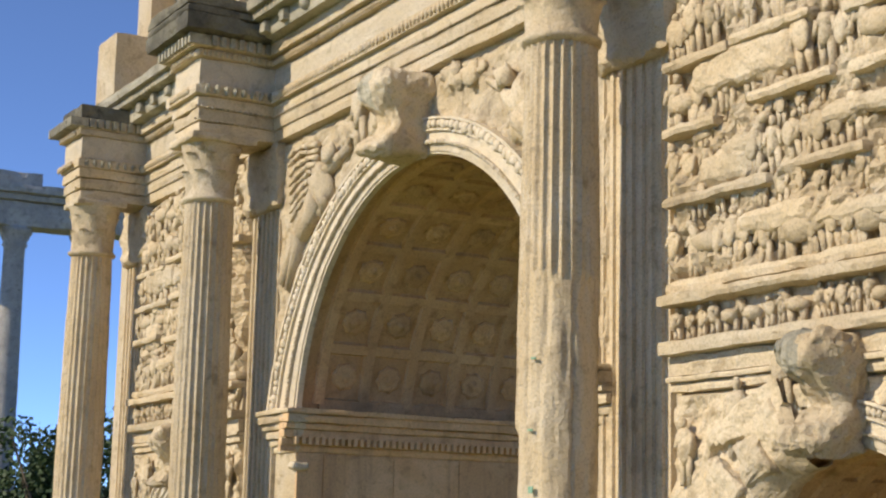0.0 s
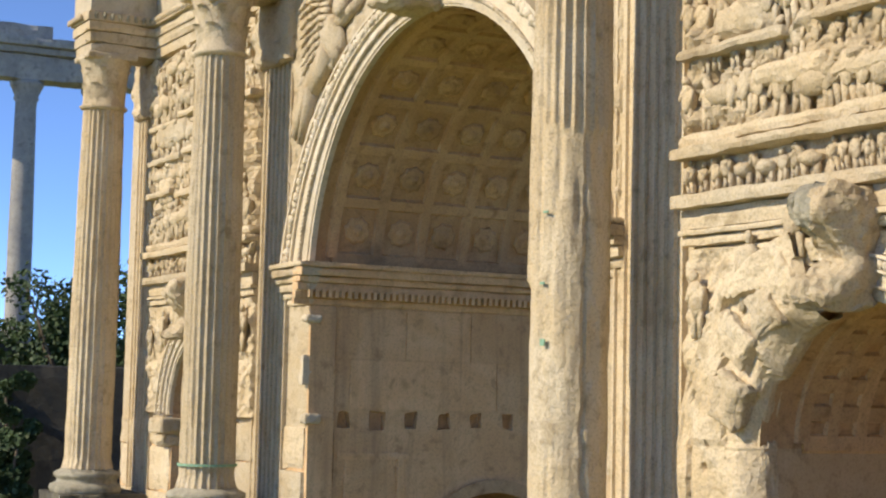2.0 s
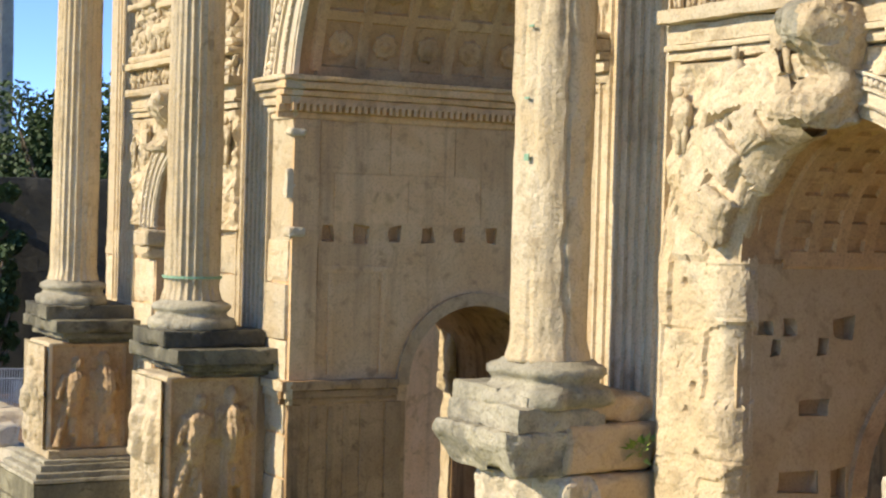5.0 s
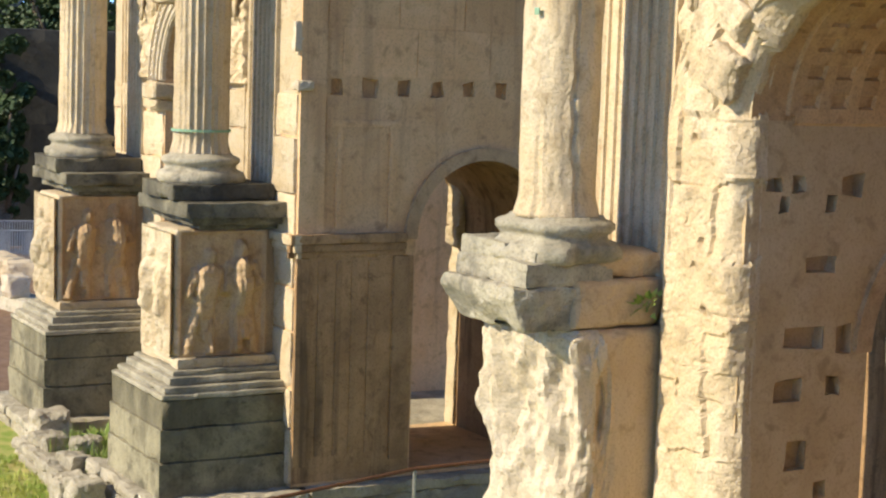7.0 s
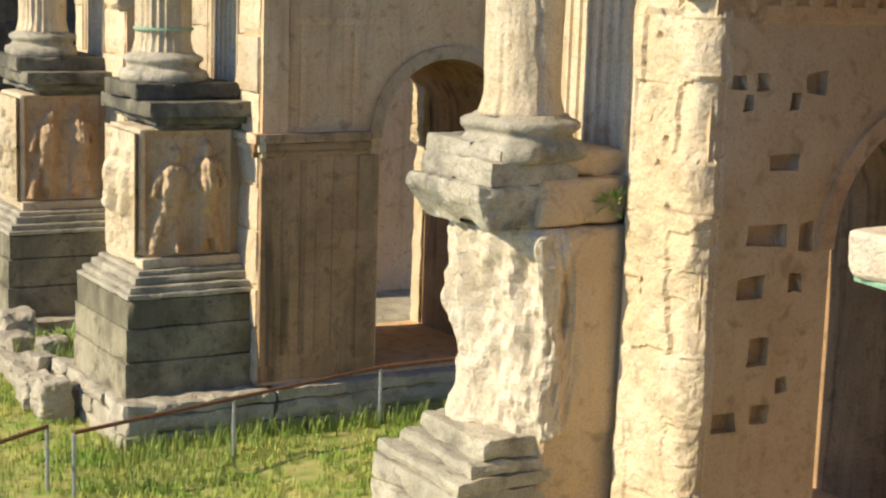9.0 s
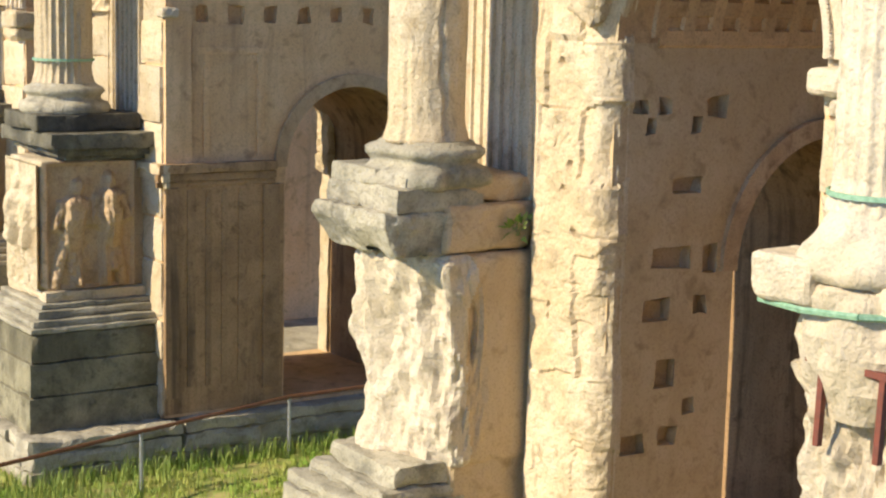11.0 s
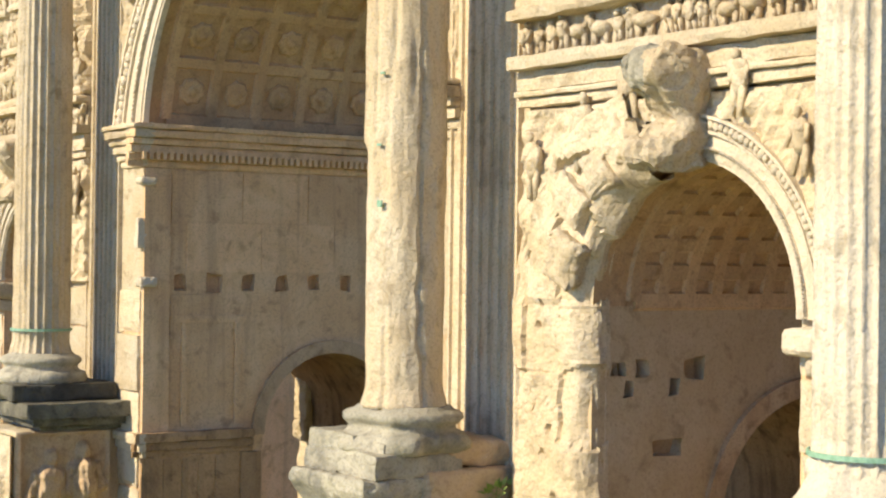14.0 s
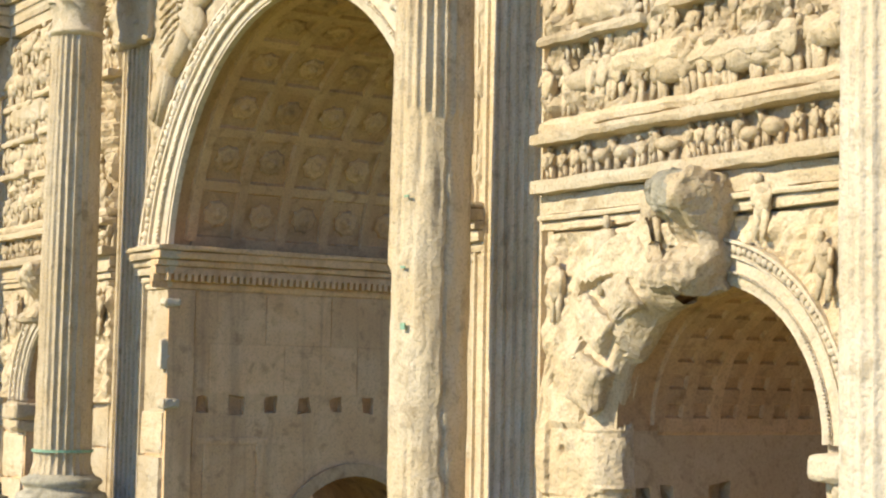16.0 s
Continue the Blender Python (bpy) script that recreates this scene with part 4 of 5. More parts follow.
# ---- broken pier and haunch beside the right-hand side arch ----
def broken_edge():
    """The ruined left side of the near side arch: facing torn off along the jamb and the haunch."""
    spine = [(PX, 0.03 * i, 1.0, 0.0, 1.04) for i in range(int(SIDE_C / 0.03) + 1)]
    for i in range(1, 36):
        a = math.pi - i * 0.036
        spine.append((SIDE_X + SIDE_R * math.cos(a), SIDE_C + SIDE_R * math.sin(a), -math.cos(a), -math.sin(a), 1.04 - 0.3 * i / 35))
    seams = (0.62, 1.22, 2.05, 2.72, 3.62, 4.1, 4.66, 5.3, 5.94)
    r = random.Random(12)
    holes = [(r.uniform(5.8, 6.5), r.uniform(0.5, 7.0), r.uniform(0.03, 0.06)) for _ in range(13)]
    vs, fs, cols = [], [], 64
    for i, (px, pz, nx, nz, wide) in enumerate(spine):
        up = max(0.0, (pz - 5.0) / 2.2)
        q = Vector((pz * 0.9 + nz, 3.1, 0))
        cut_back = 0.13 + 0.20 * noise.noise(q * 1.3) + 0.12 * noise.noise(q * 4.0) + 0.09 * noise.cell(Vector((i * 0.11, 5, 1)))
        cut_back = max(0.02, cut_back + 0.05 * up)
        for k in range(cols + 1):
            u = k / cols
            if u < 0.6:
                d, y = wide + (cut_back - wide) * u / 0.6, 0.86 - 0.06 * up
            elif u < 0.8:
                t = (u - 0.6) / 0.2
                d, y = cut_back + (-0.045 - cut_back) * t ** 0.7, 0.86 - 0.06 * up + 0.2 * t ** 1.5
            elif k < cols:
                t = (u - 0.8) / 0.2
                d, y = -0.045 + 0.06 * t, 1.06 + 0.2 * t
            else:
                d, y = 0.06, 1.27
            x, z = px - nx * d, pz - nz * d
            p = Vector((x, y, z))
            rough = 1.0 if 0.03 < u < 0.9 else 0.25
            h = 0.05 * noise.noise(p * 1.7) + 0.045 * noise.noise(p * 4.1) + 0.02 * abs(noise.noise(p * 9)) + 0.006 * noise.noise(p * 21)
            warp = 0.25 * noise.noise(p * 2.0)
            h += (0.03 + 0.03 * up) * noise.cell(Vector((x * 1.9 + warp, y * 1.5 + 7, z * 1.5 + warp)))
            for sz in seams:
                g = abs(pz - sz - 0.04 * noise.noise(Vector((x * 2, sz, 0)))) / 0.035
                if g < 1 and pz < 6 and noise.noise(Vector((x * 1.3, sz * 3, 9))) > 0.1:
                    h -= 0.02 * (1 - g)
            for hx, hz, hr in holes:
                g = math.hypot(x - hx, z - hz) / hr
                if g < 1:
                    h -= 0.09 * (1 - g * g)
            side = max(0.0, min(1.0, (u - 0.55) / 0.3))
            vs.append((x + nx * h * side * rough, y - h * (1 - side) * rough, z + nz * h * side * rough))
    m = cols + 1
    for i in range(len(spine) - 1):
        for k in range(cols):
            fs.append((i * m + k, i * m + k + 1, (i + 1) * m + k + 1, (i + 1) * m + k))
    return fix_normals(mesh_ob("broken_facing", vs, fs, WARM, arch))


broken_edge()
# torn voussoirs hanging at the haunch
for k, (turn, out_, w, h) in enumerate(((0.28, 0.10, 0.36, 0.46), (0.62, 0.22, 0.5, 0.36), (0.9, 0.12, 0.42, 0.34), (1.14, 0.2, 0.44, 0.3))):
    a = math.pi - turn
    vs, fs = rough_block(w, 0.5, h, 0.03, 0.04, 0.04, 260 + k, 0.2)
    rr = SIDE_R + out_ + w * 0.35
    mesh_ob("voussoir", vs, fs, WARM, arch, at=Matrix.Translation((SIDE_X + rr * math.cos(a), 0.96, SIDE_C + rr * math.sin(a))) @ Matrix.Rotation(-a + rng.uniform(-0.25, 0.25), 4, "Y"))
# stubs left on the corner of the central passage
for z0, z1, x1 in ((5.94, 6.09, -3.40), (7.42, 7.54, -3.44), (6.5, 6.95, -3.52)):
    block("corner_stub", -3.66, x1, 0.9, 1.16, z0, z1, PALE, arch, "", 0.04, 0.03, 0.02, int(z0 * 40), 0.12)
# right jamb with an impost stub
block("impost_stub", 9.27, 9.9, 0.74, 1.3, 5.66, 5.88, PALE, arch, "", 0.05, 0.06, 0.02, 271, 0.15)
block("impost_stub", 9.46, 9.9, 0.82, 1.3, 5.48, 5.66, PALE, arch, "", 0.05, 0.06, 0.03, 272, 0.25)
for s0, s1 in ((-9.75, -9.1), (-6.75, -6.15)):
    block("impost_stub", s0, s1, 0.72, 1.3, 5.62, 5.9, WARM, arch, "", 0.05, 0.06, 0.02, 273, 0.15)
    block("impost_stub", s0 + 0.1, s1 - 0.1, 0.78, 1.3, 5.42, 5.62, WARM, arch, "", 0.05, 0.06, 0.03, 274, 0.2)
# eroded facing on the other piers' fronts
for x0, x1, sd in ((-12.0, -9.3, 281), (-6.6, -5.4, 285), (-4.45, -3.58, 289), (4.4, 4.47, 293), (9.3, 10.4, 297)):
    z = 0.05
    k = 0
    while z < 5.6 and x1 - x0 > 0.3:
        h = rng.uniform(0.55, 0.95)
        block("stone_block", x0, x1 - 0.01, 0.95 + rng.uniform(-0.02, 0.02), 1.2, z, min(5.9, z + h) - 0.01, WARM, arch, "", 0.09, 0.035, 0.014, sd + k, 0.12)
        z += h
        k += 1

# carved rows on the entablature
b = Build()
c = Build()
for i in range(220):
    x = END_L + 0.1 + i * 0.108
    if min(abs(x - q) for q in COLS) > 0.62:
        b.box(x, x + 0.06, 0.62, 0.86, 13.76, 13.92)
        c.blob((x + 0.03, 0.68, 13.11), 0.05, 6, 4, (0.8, 0.8, 1.3), i, 0.4)
tagged(b.ob("dentil_band", WARM, arch), kind="stuff")
tagged(c.ob("carved_ornament", WARM, arch, smooth=True), kind="stuff")
for q in COLS:
    b = Build()
    for i in range(10):
        u = -0.66 + i * 0.147
        b.box(q + u, q + u + 0.08, -0.72, -0.4, 13.76, 13.92)
        b.box(q + 0.48, q + 0.76, u + 0.3, u + 0.38, 13.76, 13.92)
        b.blob((q + 0.66, u + 0.3, 13.11), 0.06, 6, 4, (0.8, 0.8, 1.3), i, 0.4)
    tagged(b.ob("dentil_band", GREY, arch), kind="stuff")
for i in range(34):
    x = END_L + 0.4 + i * 0.71
    if min(abs(x - q) for q in COLS) > 0.9:
        block("bracket", x - 0.1, x + 0.1, 0.3, 0.86, 13.98, 14.18, GREY, arch, "", 0.07, 0.03, 0.02, i, 0.1)


# further carved rows: beads on the architrave, leaves under the cornice
b = Build()
for i in range(300):
    x = END_L + 0.6 + i * 0.078
    if min(abs(x - q) for q in COLS) > 0.62:
        b.blob((x, 0.80, 12.65), 0.022, 5, 4, (1.2, 1, 1), i, 0.3)
        b.blob((x, 0.77, 12.845), 0.024, 5, 4, (1.2, 1, 1), i, 0.3)
        b.blob((x, 0.70, 13.68), 0.04, 5, 4, (0.8, 0.7, 1.4), i, 0.4)
        if i % 2 == 0:
            b.blob((x, 0.22, 14.27), 0.05, 5, 4, (1, 0.6, 1.3), i, 0.5)
for q in COLS[:2]:
    for i in range(16):
        y = -0.5 + i * 0.09
        b.blob((q + 0.53, y, 12.65), 0.022, 5, 4, (1, 1.2, 1), i, 0.3)
        b.blob((q + 0.56, y, 12.845), 0.024, 5, 4, (1, 1.2, 1), i, 0.3)
        b.blob((q + 0.62, y, 13.68), 0.042, 5, 4, (0.7, 0.8, 1.4), i, 0.4)
        b.blob((q + 0.05 * i - 0.4, -0.56, 13.11), 0.045, 5, 4, (0.8, 0.8, 1.3), i, 0.4)
        b.blob((q + 0.06 * i - 0.45, -0.54, 13.68), 0.045, 5, 4, (0.8, 0.8, 1.3), i, 0.4)
tagged(b.ob("carved_ornament", WARM, arch, smooth=True), kind="stuff")

# facing slabs on the passage wall, proud by a few millimetres, with open joints
z_rows = ((3.86, 4.5), (4.5, 5.1), (5.1, 5.84), (6.16, 6.9), (6.9, 7.66))
for k, (z0, z1) in enumerate(z_rows):
    y = 1.44 + 0.25 * (k % 2)
    while y < 7.0:
        l = rng.uniform(0.8, 1.4)
        y1 = min(7.3, y + l)
        if not (z0 < 5.15 and y1 > 2.75 and y < 5.7):
            pr = 0.010 + rng.uniform(0, 0.008)
            block("stone_slab", -JAMB - 0.02, -JAMB + pr, y, y1 - 0.012, z0 + 0.005, z1 - 0.007, BROWN, arch, "", 0.35, 0.006, 0.002, 900 + k * 9 + int(y * 3), 0.02)
        y = y1

# ---- carving on the pedestals ----
def carved_panel(parent, material, origin, turn, width, height, poses, depth, seed):
    """A panel with draped shapes standing out of it: a height field, local u across, v up, out towards -y."""
    step = 0.022
    nu, nv = int(width / step), int(height / step)
    limbs = []
    for cu, tall, lean in poses:
        s = tall / 1.7
        for p, q, r0 in (((-0.10, 0.75), (-0.15 - lean, 0.04), 0.085), ((0.08, 0.75), (0.16 - lean * 0.4, 0.04), 0.085), ((0.0, 0.72), (0.0 + lean * 0.3, 1.0), 0.17), ((lean * 0.3, 1.0), (lean * 0.5, 1.28), 0.19),
                         ((lean * 0.7, 1.52), (lean * 0.75, 1.6), 0.10), ((-0.2 + lean * 0.4, 1.32), (-0.26, 0.95), 0.065), ((-0.26, 0.95), (-0.08, 0.8), 0.055), ((0.2 + lean * 0.4, 1.32), (0.27, 1.02), 0.065), ((0.27, 1.02), (0.1, 0.92), 0.055),
                         ((0.02, 0.8), (0.04, 0.3), 0.10)):
            limbs.append((Vector((cu + p[0] * s, p[1] * s)), Vector((cu + q[0] * s, q[1] * s)), r0 * s))
    vs, fs = [], []
    for i in range(nu + 1):
        for j in range(nv + 1):
            u, v = -width / 2 + width * i / nu, height * j / nv
            p = Vector((u, v))
            h = 0.0
            for a, b, rad in limbs:
                ab = b - a
                t = max(0.0, min(1.0, (p - a).dot(ab) / ab.length_squared))
                d = (p - a - ab * t).length / rad
                if d < 1:
                    h = max(h, rad * math.sqrt(1 - d * d))
            q = Vector((u, v, seed))
            if h > 0.03:
                h += 0.06 * abs(noise.noise(Vector((u * 13, v * 2.0 + u * 3, seed)))) + 0.02 * noise.noise(q * 14)
            h = h * depth * (0.8 + 0.6 * noise.noise(q * 2.2)) + 0.018 * noise.noise(q * 6) + 0.01 * noise.noise(q * 17)
            if min(i, nu - i, j, nv - j) < 2:
                h = 0.05
            vs.append((u, -h - 0.01, v))
    m = nv + 1
    for i in range(nu):
        for j in range(nv):
            fs.append((i * m + j, (i + 1) * m + j, (i + 1) * m + j + 1, i * m + j + 1))
    return mesh_ob("carved_panel", vs, fs, material, parent, smooth=True, at=Matrix.Translation(Vector(origin) - parent.location) @ Matrix.Rotation(radians(turn), 4, "Z"))


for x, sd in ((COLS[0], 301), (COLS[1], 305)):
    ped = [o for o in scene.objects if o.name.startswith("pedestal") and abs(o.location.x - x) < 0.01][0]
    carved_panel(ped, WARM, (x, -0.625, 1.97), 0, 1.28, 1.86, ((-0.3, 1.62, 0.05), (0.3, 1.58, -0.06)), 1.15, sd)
    # side panel in a browner marble than the front, its shade painted in
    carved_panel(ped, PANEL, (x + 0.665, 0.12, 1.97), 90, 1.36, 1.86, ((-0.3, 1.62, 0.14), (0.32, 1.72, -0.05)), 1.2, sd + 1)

# ---- foundations and ruins ----
def course_wall(name, x0, x1, y0, y1, z0, z1, label, material, seed, size=0.7):
    w = empty(name, (x0 + x1) / 2, (y0 + y1) / 2, z0, label, "stone footing")
    r = random.Random(seed)
    z = z0
    k = 0
    while z < z1 - 0.05:
        h = min(r.uniform(0.26, 0.36), z1 - z)
        if z1 - z - h < 0.1:
            h = z1 - z
        x = x0
        while x < x1 - 0.02:
            l = min(r.uniform(size * 0.7, size * 1.5), x1 - x)
            block("stone", x, x + l - 0.012, y0 + r.uniform(0, 0.05), y1 - r.uniform(0, 0.05), z, z + h - 0.008, material, w, "", 0.075, 0.03, 0.035, seed + k, 0.25)
            x += l
            k += 1
        z += h
    return w


course_wall("footing", -6.5, -3.25, -1.25, 1.2, -0.75, -0.01, "rough stone footing under a column pedestal with weeds", RUBBLE, 400)
course_wall("footing", -6.5, -3.3, 1.2, 7.5, -0.75, 0.0, "low rubble footing along the passage wall", RUBBLE, 420, 0.9)
course_wall("footing", -12.5, -9.3, -1.35, 7.4, -0.8, -0.05, "rough stone footing under the end pedestal", RUBBLE, 440)
course_wall("footing", 3.4, 6.6, -1.2, 7.4, -0.8, -0.01, "stone footing under a broken pedestal", RUBBLE, 460)
course_wall("footing", 9.3, 12.2, -1.2, 7.4, -0.8, -0.01, "stone footing under an eroded pedestal", RUBBLE, 480)
course_wall("ruined_wall", -9.3, -6.5, -1.7, 0.7, -0.75, -0.2, "ruined rubble base between two pedestals with weeds", RUBBLE, 520, 0.5)
for k, (x, y, z, sx, sy, sz, a) in enumerate(((-5.3, -1.62, -0.65, 0.55, 0.5, 0.66, 4), (-6.2, -1.6, -0.62, 0.8, 0.5, 0.45, -6), (-6.85, -1.3, -0.2, 0.55, 0.4, 0.22, 8), (-7.5, -0.9, -0.2, 0.5, 0.5, 0.3, -5),
                                              (-8.3, -1.3, -0.2, 0.7, 0.5, 0.25, 14), (-9.0, -1.1, -0.2, 0.6, 0.6, 0.5, 3), (-7.1, -0.2, -0.2, 0.6, 0.6, 0.4, 10), (5.9, 0.2, -0.02, 0.5, 0.4, 0.42, 25), (6.15, 0.55, 0.0, 0.42, 0.3, 0.6, -10), (5.75, 0.6, 0.38, 0.4, 0.3, 0.22, 12))):
    vs, fs = rough_block(sx, sy, sz, 0.045, 0.04, 0.05, 500 + k, 0.35)
    o = mesh_ob("fallen_block", vs, fs, RUBBLE if k < 7 else WARM, at=Matrix.Translation((x, y, z + sz / 2 - 0.03)) @ Matrix.Rotation(radians(a), 4, "Z"))
    tagged(o, "weathered loose stone block lying beside the footing", "stone block", "loose blocks round the footings")


# ---- straps and iron on the columns ----
def strap(x, z, r, label):
    vs, fs = lathe([(r, z), (r + 0.014, z), (r + 0.014, z + 0.038), (r, z + 0.038)], 40)
    m = 40
    o = mesh_ob("metal_strap", vs, fs[:-2] + [((3 * m) + (i + 1) % m, 3 * m + i, i, (i + 1) % m) for i in range(m)], GREEN_STRAP, at=Matrix.Translation((x, 0, 0)))
    return tagged(o, label, "strap", "straps holding the columns")


strap(COLS[1], 5.27, 0.435, "green metal strap round a fluted column")
strap(COLS[3], 5.06, 0.445, "green metal strap round a pale column")

# eroded pedestal at the near end: loose block, strap and iron brackets
vs, fs = rough_block(0.55, 0.5, 0.36, 0.05, 0.05, 0.012, 601, 0.1)
tagged(mesh_ob("repair_block", vs, fs, PALE, at=Matrix.Translation((COLS[3] - 0.44, -0.40, 4.45)) @ Matrix.Rotation(radians(6), 4, "Z")), "white repair block set on the eroded pedestal", "stone block")
b = Build()
ringpts = [(-0.74, -0.5, 4.25), (-0.2, -0.64, 4.27), (0.3, -0.6, 4.3), (0.62, -0.25, 4.3), (0.68, 0.2, 4.3), (0.6, 0.6, 4.3), (-0.7, 0.6, 4.28), (-0.74, -0.5, 4.25)]
for p, q in zip(ringpts, ringpts[1:]):
    b.tube((COLS[3] + p[0], p[1], p[2]), (COLS[3] + q[0], q[1], q[2]), 0.026, 0.026, 6)
tagged(b.ob("metal_strap", GREEN_STRAP), "green metal strap tied round a crumbling pedestal top", "strap", "straps holding the columns")


def iron_bracket(x, y):
    e = empty("iron_bracket", x, y, 3.2, "red-painted iron bracket propping the eroded pedestal", "bracket", "iron props")
    for nm, p, q, r in (("upright", (0, 0, 0.1), (0.02, 0, 0.72), 0.035), ("arm", (-0.12, -0.02, 0.72), (0.5, 0.02, 0.7), 0.035)):
        b = Build()
        b.tube(p, q, r, r, 4)
        b.ob(nm, RED_IRON, e)
    return e


iron_bracket(COLS[3] - 0.1, -0.5)
iron_bracket(COLS[3] + 0.45, -0.5)
for k, (dx, dz, h) in enumerate(((0.0, 6.9, 0.09), (0.12, 8.2, 0.03), (-0.1, 7.5, 0.03))):
    a = radians(-72 + 20 * dx)
    b = Build()
    b.box(-0.028, 0.028, -0.005, 0.012, 0, h * 0.75)
    tagged(b.ob("repair_plate", GREEN_STRAP, at=Matrix.Translation((COLS[2] + 0.42 * math.cos(a), 0.42 * math.sin(a), dz)) @ Matrix.Rotation(a + math.pi / 2, 4, "Z")),
           "small green metal plate let into a column", "plate", "repair plates on the column")


# ---- railing in the passage ----
def railing(points, label):
    e = empty("railing", points[0][0], points[0][1], -0.65, label, "railing", "railings by the arch")
    o = Vector(e.location)
    for p, q in zip(points, points[1:]):
        b = Build()
        b.tube(Vector((*p, 0.25)) - o, Vector((*q, 0.25)) - o, 0.03, 0.03, 8)
        b.ob("top_rail", RUST, e)
    for i, p in enumerate(points):
        b = Build()
        b.tube(Vector((*p, ground_height(*p) - 0.1)) - o, Vector((*p, 0.24)) - o, 0.028, 0.028, 8)
        b.ob("post", GALV, e)
    return e


railing([(-1.47, -2.52), (-2.22, 0.04), (-3.03, 2.82), (-3.1, 5.4)], "rusty steel handrail on thin posts beside the passage")
railing([(-0.4, -5.4), (-1.25, -3.79), (-1.9, -2.74)], "rusty steel handrail on thin posts on the grass")


# ---- grass and weeds ----
def grass(name, spots, material, label, hmin, hmax, seed):
    r = random.Random(seed)
    vs, fs = [], []
    for x, y, z in spots:
        for k in range(5):
            a = r.uniform(0, 6.28)
            h = r.uniform(hmin, hmax)
            w = r.uniform(0.004, 0.009)
            ux, uy = math.cos(a), math.sin(a)
            bx, by = x + r.uniform(-0.05, 0.05), y + r.uniform(-0.05, 0.05)
            ln_ = r.uniform(0.1, 0.5) * h
            i = len(vs)
            vs += [(bx - uy * w, by + ux * w, z - 0.02), (bx + uy * w, by - ux * w, z - 0.02),
                   (bx + ux * ln_ * 0.4 + uy * w * 0.7, by + uy * ln_ * 0.4 - ux * w * 0.7, z + h * 0.6), (bx + ux * ln_ * 0.4 - uy * w * 0.7, by + uy * ln_ * 0.4 + ux * w * 0.7, z + h * 0.6),
                   (bx + ux * ln_, by + uy * ln_, z + h)]
            fs += [(i, i + 1, i + 2, i + 3), (i + 3, i + 2, i + 4)]
    return tagged(mesh_ob(name, vs, fs, material), label, "grass", kind="stuff")


def footing_clear(x, y):
    return not ((-6.5 < x < -3.3 and -1.25 < y < 7.5) or (3.4 < x < 6.6 and y > -1.2) or x < -9.3 and -1.35 < y < 7.4)


r = random.Random(77)
spots = []
while len(spots) < 16000:
    x, y = r.uniform(-9, 6), r.uniform(-6.5, 7.5)
    if footing_clear(x, y) and noise.noise(Vector((x * 0.8, y * 0.8, 2))) + 0.25 * noise.noise(Vector((x * 3, y * 3, 1))) > r.uniform(-0.5, 0.35):
        spots.append((x, y, ground_height(x, y)))
grass("grass", spots, BLADE, "short green and yellow grass in sunlight", 0.04, 0.13, 78)
spots = []
for k in range(420):
    t = r.random()
    x, y = -3.15 + r.gauss(0, 0.14) + 0.05, -1.2 + 7.5 * t
    spots.append((x, y, ground_height(x, y)))
for k in range(260):
    x, y = r.gauss(-2.6, 0.8), r.gauss(-1.0, 1.2)
    if footing_clear(x, y):
        spots.append((x, y, ground_height(x, y)))
grass("tall_weeds", spots, WEED, "taller green weeds along the foot of the wall", 0.08, 0.36, 79)
spots = [(r.gauss(-7.4, 0.5), r.gauss(-0.7, 0.35), -0.2) for k in range(160)] + [(-8.4 + r.uniform(0, 1.2), 4.6 + r.gauss(0, 0.12), 0.04) for k in range(40)]
grass("tall_weeds", spots, WEED, "weeds growing between the ruined blocks", 0.12, 0.4, 80)


def plant(x, y, z, n, size, seed, label):
    r = random.Random(seed)
    e = empty("wall_plant", x, y, z, label, "plant", "plants growing on the ruin")
    vs, fs = [], []
    for k in range(n):
        d = Vector((r.gauss(0, 1), r.gauss(-0.4, 0.7), r.gauss(0.5, 0.7))).normalized() * size * r.uniform(0.2, 1)
        u = d.orthogonal().normalized() * size * 0.12
        i = len(vs)
        vs += [d * 0.7 - u, d * 0.7 + u, d * 1.25]
        fs.append((i, i + 1, i + 2))
        i = len(vs)
        w = u * 0.12
        vs += [-w, w, d * 0.7]
        fs.append((i, i + 1, i + 2))
    mesh_ob("foliage", vs, fs, WEED, e)
    return e


plant(5.45, 0.75, 4.05, 60, 0.26, 90, "small green weed rooted in a wall joint")
plant(-7.6, -0.6, -0.2, 120, 0.45, 91, "pale green weeds among fallen blocks")
plant(-8.3, 4.9, 0.04, 70, 0.35, 92, "green weeds on the passage floor")
plant(5.6, 0.0, 0.35, 30, 0.16, 93, "small weed on a broken pedestal")


# ---- distance to the west: temple, trees, terrace ----
def far(az, dist, z=0.0):
    a = radians(az)
    return Vector((EYE[0] + dist * math.sin(a), EYE[1] + dist * math.cos(a), z))


